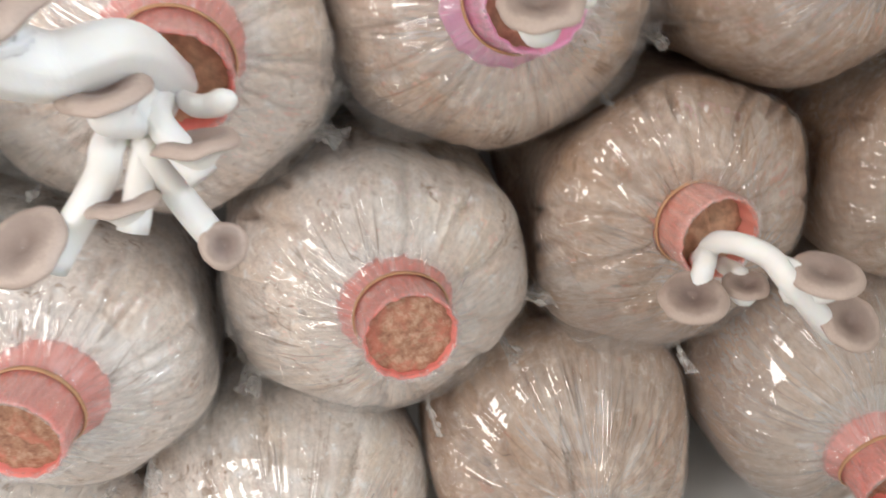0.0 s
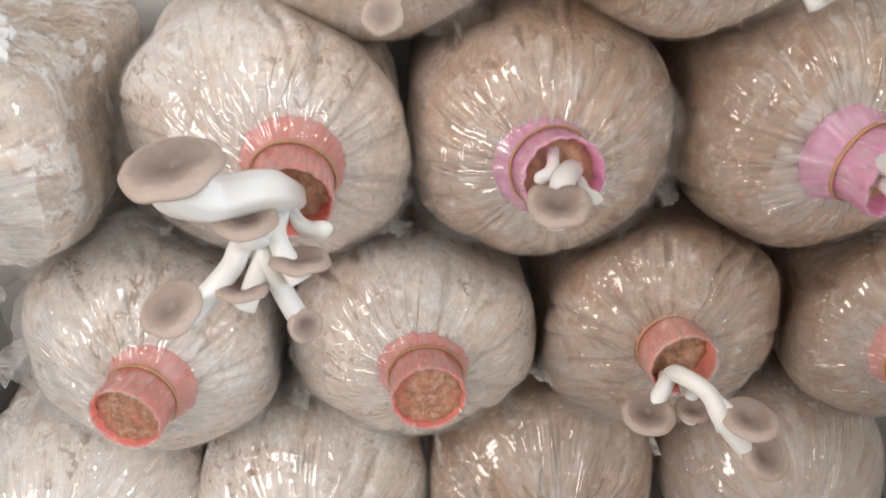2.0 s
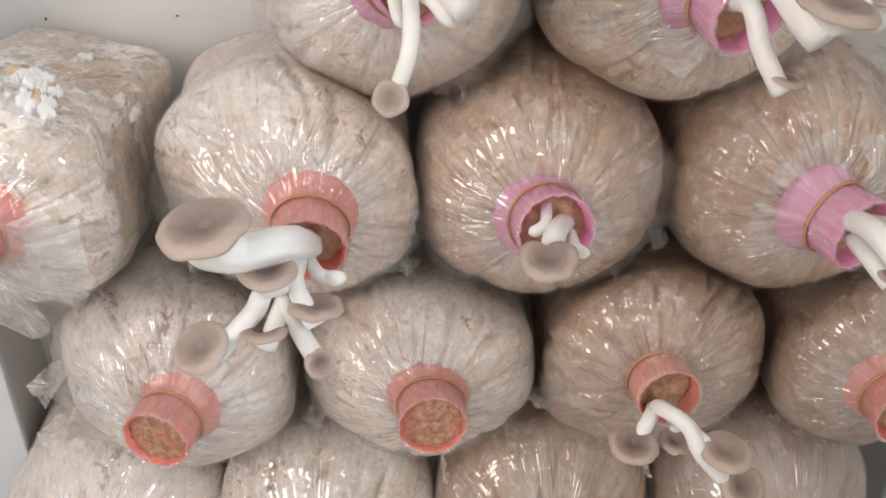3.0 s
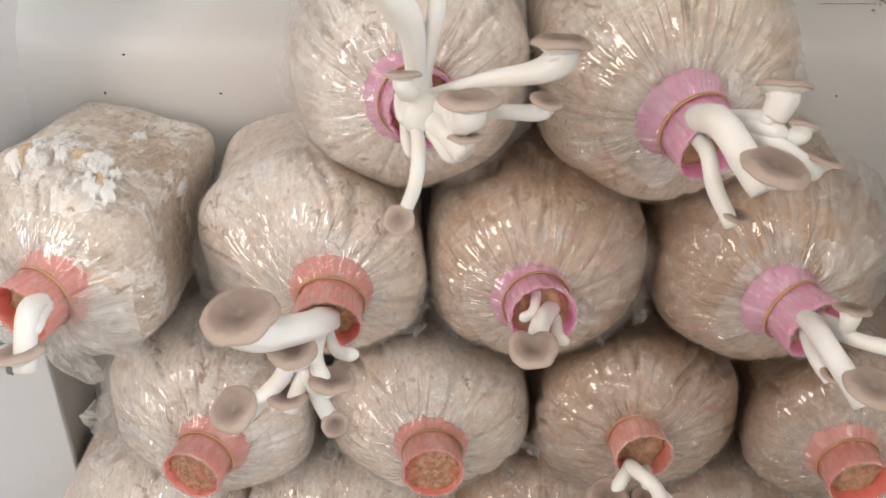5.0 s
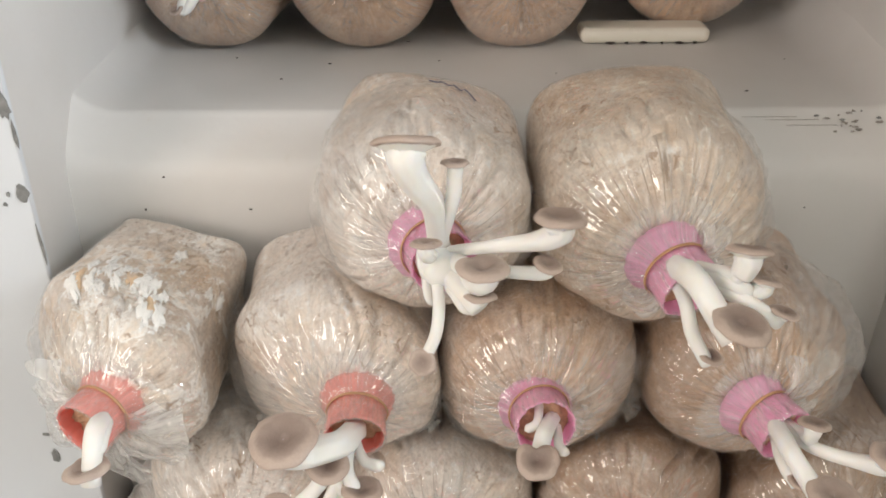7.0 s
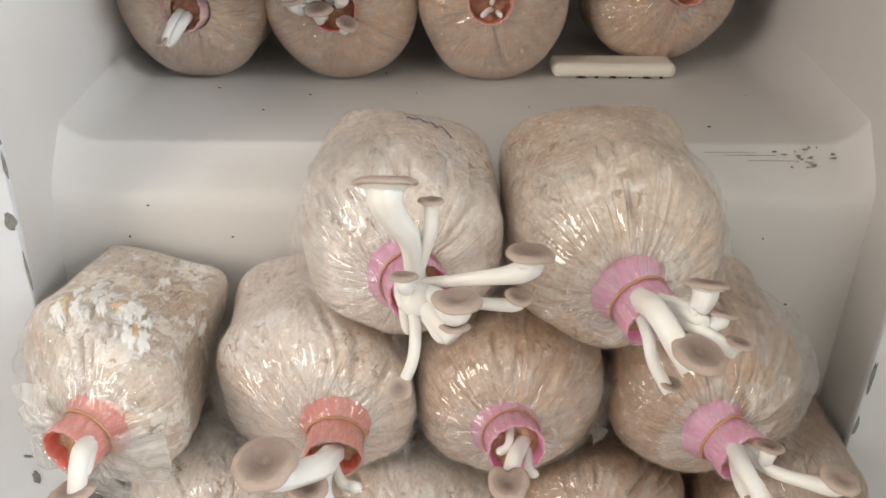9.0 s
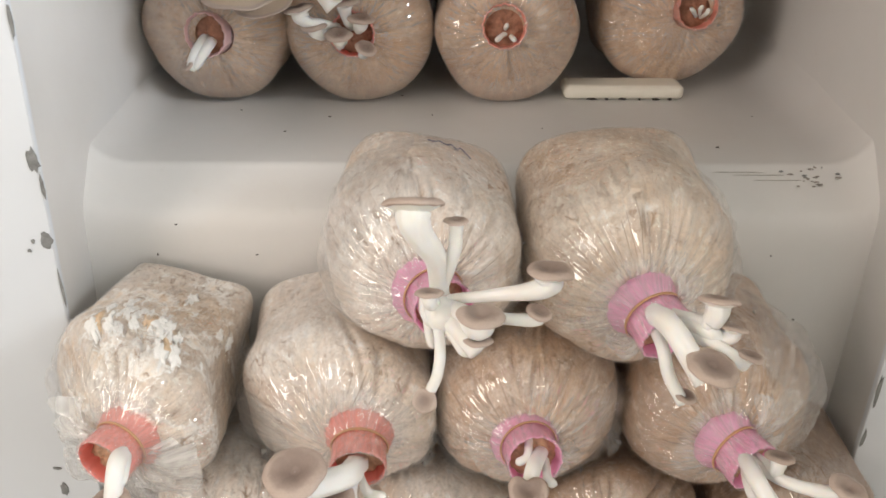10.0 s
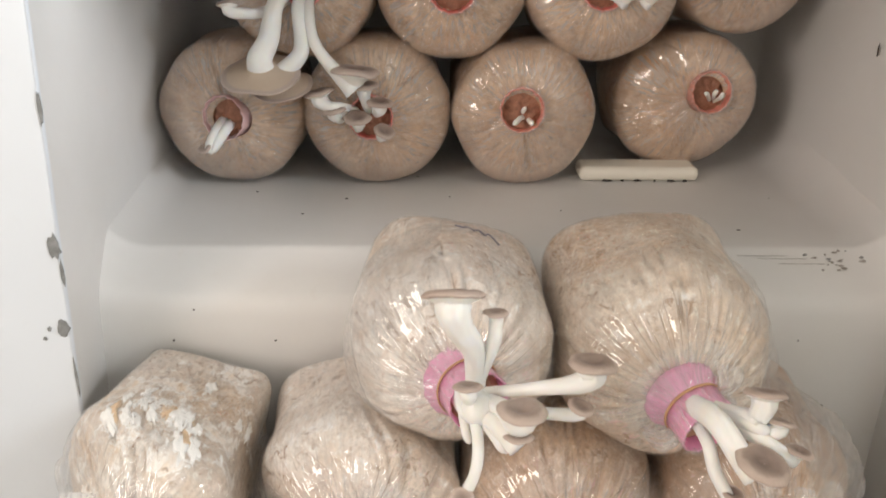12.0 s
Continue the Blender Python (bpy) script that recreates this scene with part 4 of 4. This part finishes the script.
mushroom(cluster, [(0.017, -0.085, -0.108), (0.015, -0.112, -0.110), (0.018, -0.113, -0.122), (0.023, -0.115, -0.135)], 0.005, 0.0058, ((0.026, -0.118, -0.136), 0.0068, (0.35, -0.8, 0.4)))
mushroom(cluster, [(0.020, -0.085, -0.107), (0.026, -0.104, -0.105), (0.031, -0.108, -0.105), (0.037, -0.111, -0.103)], 0.0028, 0.0045, None)
cluster = mushroom_cluster("small mushroom with a heart-shaped cap filling a pink collar", (0.122, -0.075, -0.101))
mushroom(cluster, [(0.122, -0.075, -0.101), (0.114, -0.098, -0.095), (0.108, -0.113, -0.094)], 0.0055, 0.006, ((0.109, -0.116, -0.0935), 0.0118, (0, -0.35, 0.93)), 0.4)
mushroom(cluster, [(0.113, -0.080, -0.092), (0.111, -0.090, -0.095), (0.105, -0.092, -0.098)], 0.003, 0.0032, None)
mushroom(cluster, [(0.122, -0.085, -0.102), (0.121, -0.104, -0.098), (0.125, -0.108, -0.098)], 0.003, 0.0035, None)
cluster = mushroom_cluster("long-stemmed mushrooms hanging out of a pink collar", (0.230, -0.082, -0.100))
mushroom(cluster, [(0.230, -0.082, -0.100), (0.226, -0.112, -0.091), (0.235, -0.130, -0.094)], 0.006, 0.0068, ((0.240, -0.134, -0.097), 0.0138, (0.1, -0.1, 1)))
mushroom(cluster, [(0.231, -0.082, -0.101), (0.240, -0.110, -0.093), (0.255, -0.124, -0.087)], 0.0042, 0.005, ((0.265, -0.126, -0.082), 0.0112, (0.2, -0.1, 0.95)))
mushroom(cluster, [(0.232, -0.082, -0.106), (0.226, -0.110, -0.101), (0.231, -0.118, -0.102)], 0.0045, 0.006, ((0.231, -0.120, -0.102), 0.0068, (0, -0.2, 1)))
mushroom(cluster, [(0.236, -0.080, -0.102), (0.238, -0.104, -0.092), (0.238, -0.106, -0.082)], 0.004, 0.006, ((0.238, -0.106, -0.080), 0.0088, (0.1, 0.25, 0.95)))
cluster = mushroom_cluster("white branching mushrooms with four brown caps in a red collar", (0.168, -0.075, -0.202))
mushroom(cluster, [(0.168, -0.075, -0.202), (0.162, -0.100, -0.178), (0.170, -0.112, -0.178), (0.174, -0.120, -0.185), (0.186, -0.125, -0.202)], 0.0045, 0.0042, ((0.193, -0.122, -0.201), 0.0112, (0.2, -0.55, 0.8)))
mushroom(cluster, [(0.171, -0.112, -0.180), (0.177, -0.118, -0.183), (0.183, -0.120, -0.186)], 0.004, 0.0055, ((0.183, -0.122, -0.181), 0.0118, (0.05, -0.15, 1)))
mushroom(cluster, [(0.167, -0.075, -0.200), (0.159, -0.098, -0.184), (0.154, -0.106, -0.192)], 0.0042, 0.005, ((0.150, -0.108, -0.189), 0.0118, (0, -0.3, 0.95)))
mushroom(cluster, [(0.176, -0.075, -0.203), (0.170, -0.098, -0.193), (0.170, -0.102, -0.198)], 0.004, 0.005, ((0.169, -0.104, -0.192), 0.0082, (0, -0.15, 1)))
cluster = mushroom_cluster("two slim pale mushrooms drooping from a collar", (-0.110, 0.225, 0.059))
mushroom(cluster, [(-0.110, 0.225, 0.059), (-0.114, 0.190, 0.052), (-0.128, 0.178, 0.031)], 0.0055, 0.006, ((-0.122, 0.178, 0.042), 0.0062, (-0.3, -0.5, 0.8)))
mushroom(cluster, [(-0.106, 0.225, 0.055), (-0.108, 0.190, 0.052), (-0.118, 0.180, 0.037)], 0.0055, 0.005, None)
cluster = mushroom_cluster("tight bunch of small beige mushrooms on a bag's mouth", (0.000, 0.220, 0.057))
mushroom(cluster, [(0.000, 0.220, 0.057), (-0.019, 0.190, 0.070), (-0.032, 0.182, 0.079)], 0.004, 0.009, ((-0.037, 0.182, 0.084), 0.0135, (-0.2, 0.05, 0.95)))
mushroom(cluster, [(0.000, 0.220, 0.057), (-0.002, 0.195, 0.069), (-0.005, 0.188, 0.084)], 0.004, 0.006, ((-0.004, 0.188, 0.088), 0.0125, (0, -0.1, 1)))
mushroom(cluster, [(-0.002, 0.220, 0.052), (-0.009, 0.195, 0.055), (-0.008, 0.186, 0.062)], 0.004, 0.006, ((-0.009, 0.184, 0.065), 0.012, (0, -0.3, 0.95)))
mushroom(cluster, [(0.000, 0.220, 0.052), (0.007, 0.195, 0.048), (0.010, 0.188, 0.050)], 0.004, 0.005, ((0.011, 0.186, 0.054), 0.0095, (0.3, -0.4, 0.85)))
mushroom(cluster, [(-0.002, 0.220, 0.054), (-0.019, 0.195, 0.063), (-0.027, 0.188, 0.069)], 0.004, 0.006, ((-0.027, 0.186, 0.071), 0.0115, (-0.1, -0.2, 0.95)))
mushroom(cluster, [(0.000, 0.220, 0.057), (0.004, 0.195, 0.069), (0.006, 0.188, 0.075)], 0.004, 0.006, ((0.008, 0.186, 0.076), 0.0115, (0.1, -0.15, 0.95)))
cluster = mushroom_cluster("tall drooping mushrooms with broad brown caps", (-0.045, 0.215, 0.154))
mushroom(cluster, [(-0.045, 0.215, 0.154), (-0.062, 0.185, 0.147), (-0.069, 0.175, 0.121), (-0.073, 0.172, 0.105)], 0.0062, 0.0075, ((-0.074, 0.170, 0.096), 0.033, (0, 0.3, -0.95), 0.45))
mushroom(cluster, [(-0.043, 0.215, 0.154), (-0.049, 0.190, 0.143), (-0.047, 0.180, 0.113), (-0.052, 0.178, 0.099)], 0.0055, 0.006, ((-0.061, 0.178, 0.086), 0.025, (0.1, 0.3, -0.95), 0.45))
mushroom(cluster, [(-0.042, 0.215, 0.154), (-0.042, 0.190, 0.139), (-0.036, 0.180, 0.115), (-0.025, 0.176, 0.094)], 0.0055, 0.0075, ((-0.009, 0.178, 0.101), 0.0205, (0.1, 0.02, 1)))
mushroom(cluster, [(-0.047, 0.215, 0.154), (-0.070, 0.190, 0.139), (-0.086, 0.182, 0.139), (-0.095, 0.180, 0.143)], 0.005, 0.009, ((-0.096, 0.180, 0.145), 0.009, (-0.1, 0.3, 0.9)))
cluster = mushroom_cluster("small pale mushrooms at a bag's mouth", (0.169, 0.215, 0.150))
mushroom(cluster, [(0.169, 0.215, 0.150), (0.174, 0.190, 0.151), (0.180, 0.182, 0.150)], 0.004, 0.006, ((0.181, 0.180, 0.153), 0.009, (0.1, 0.1, 1)))
mushroom(cluster, [(0.169, 0.215, 0.150), (0.188, 0.190, 0.153), (0.198, 0.182, 0.149)], 0.004, 0.006, ((0.198, 0.180, 0.152), 0.0085, (0.1, 0.1, 1)))
cluster = mushroom_cluster("tiny white mushroom pins inside a collar", (0.118, 0.212, 0.056))
mushroom(cluster, [(0.118, 0.212, 0.056), (0.114, 0.199, 0.061), (0.107, 0.189, 0.058)], 0.0022, 0.003, None)
mushroom(cluster, [(0.116, 0.212, 0.060), (0.115, 0.199, 0.066), (0.116, 0.194, 0.070)], 0.002, 0.0025, None)
mushroom(cluster, [(0.118, 0.212, 0.058), (0.120, 0.199, 0.059), (0.122, 0.191, 0.058)], 0.0022, 0.003, None)
cluster = mushroom_cluster("tiny white mushroom pins inside a collar", (0.268, 0.234, 0.068))
mushroom(cluster, [(0.268, 0.234, 0.068), (0.261, 0.219, 0.075), (0.257, 0.214, 0.078)], 0.002, 0.0025, None)
mushroom(cluster, [(0.271, 0.234, 0.069), (0.266, 0.219, 0.076), (0.266, 0.214, 0.080)], 0.002, 0.0026, None)
mushroom(cluster, [(0.272, 0.234, 0.067), (0.271, 0.219, 0.073), (0.271, 0.214, 0.078)], 0.002, 0.0024, None)
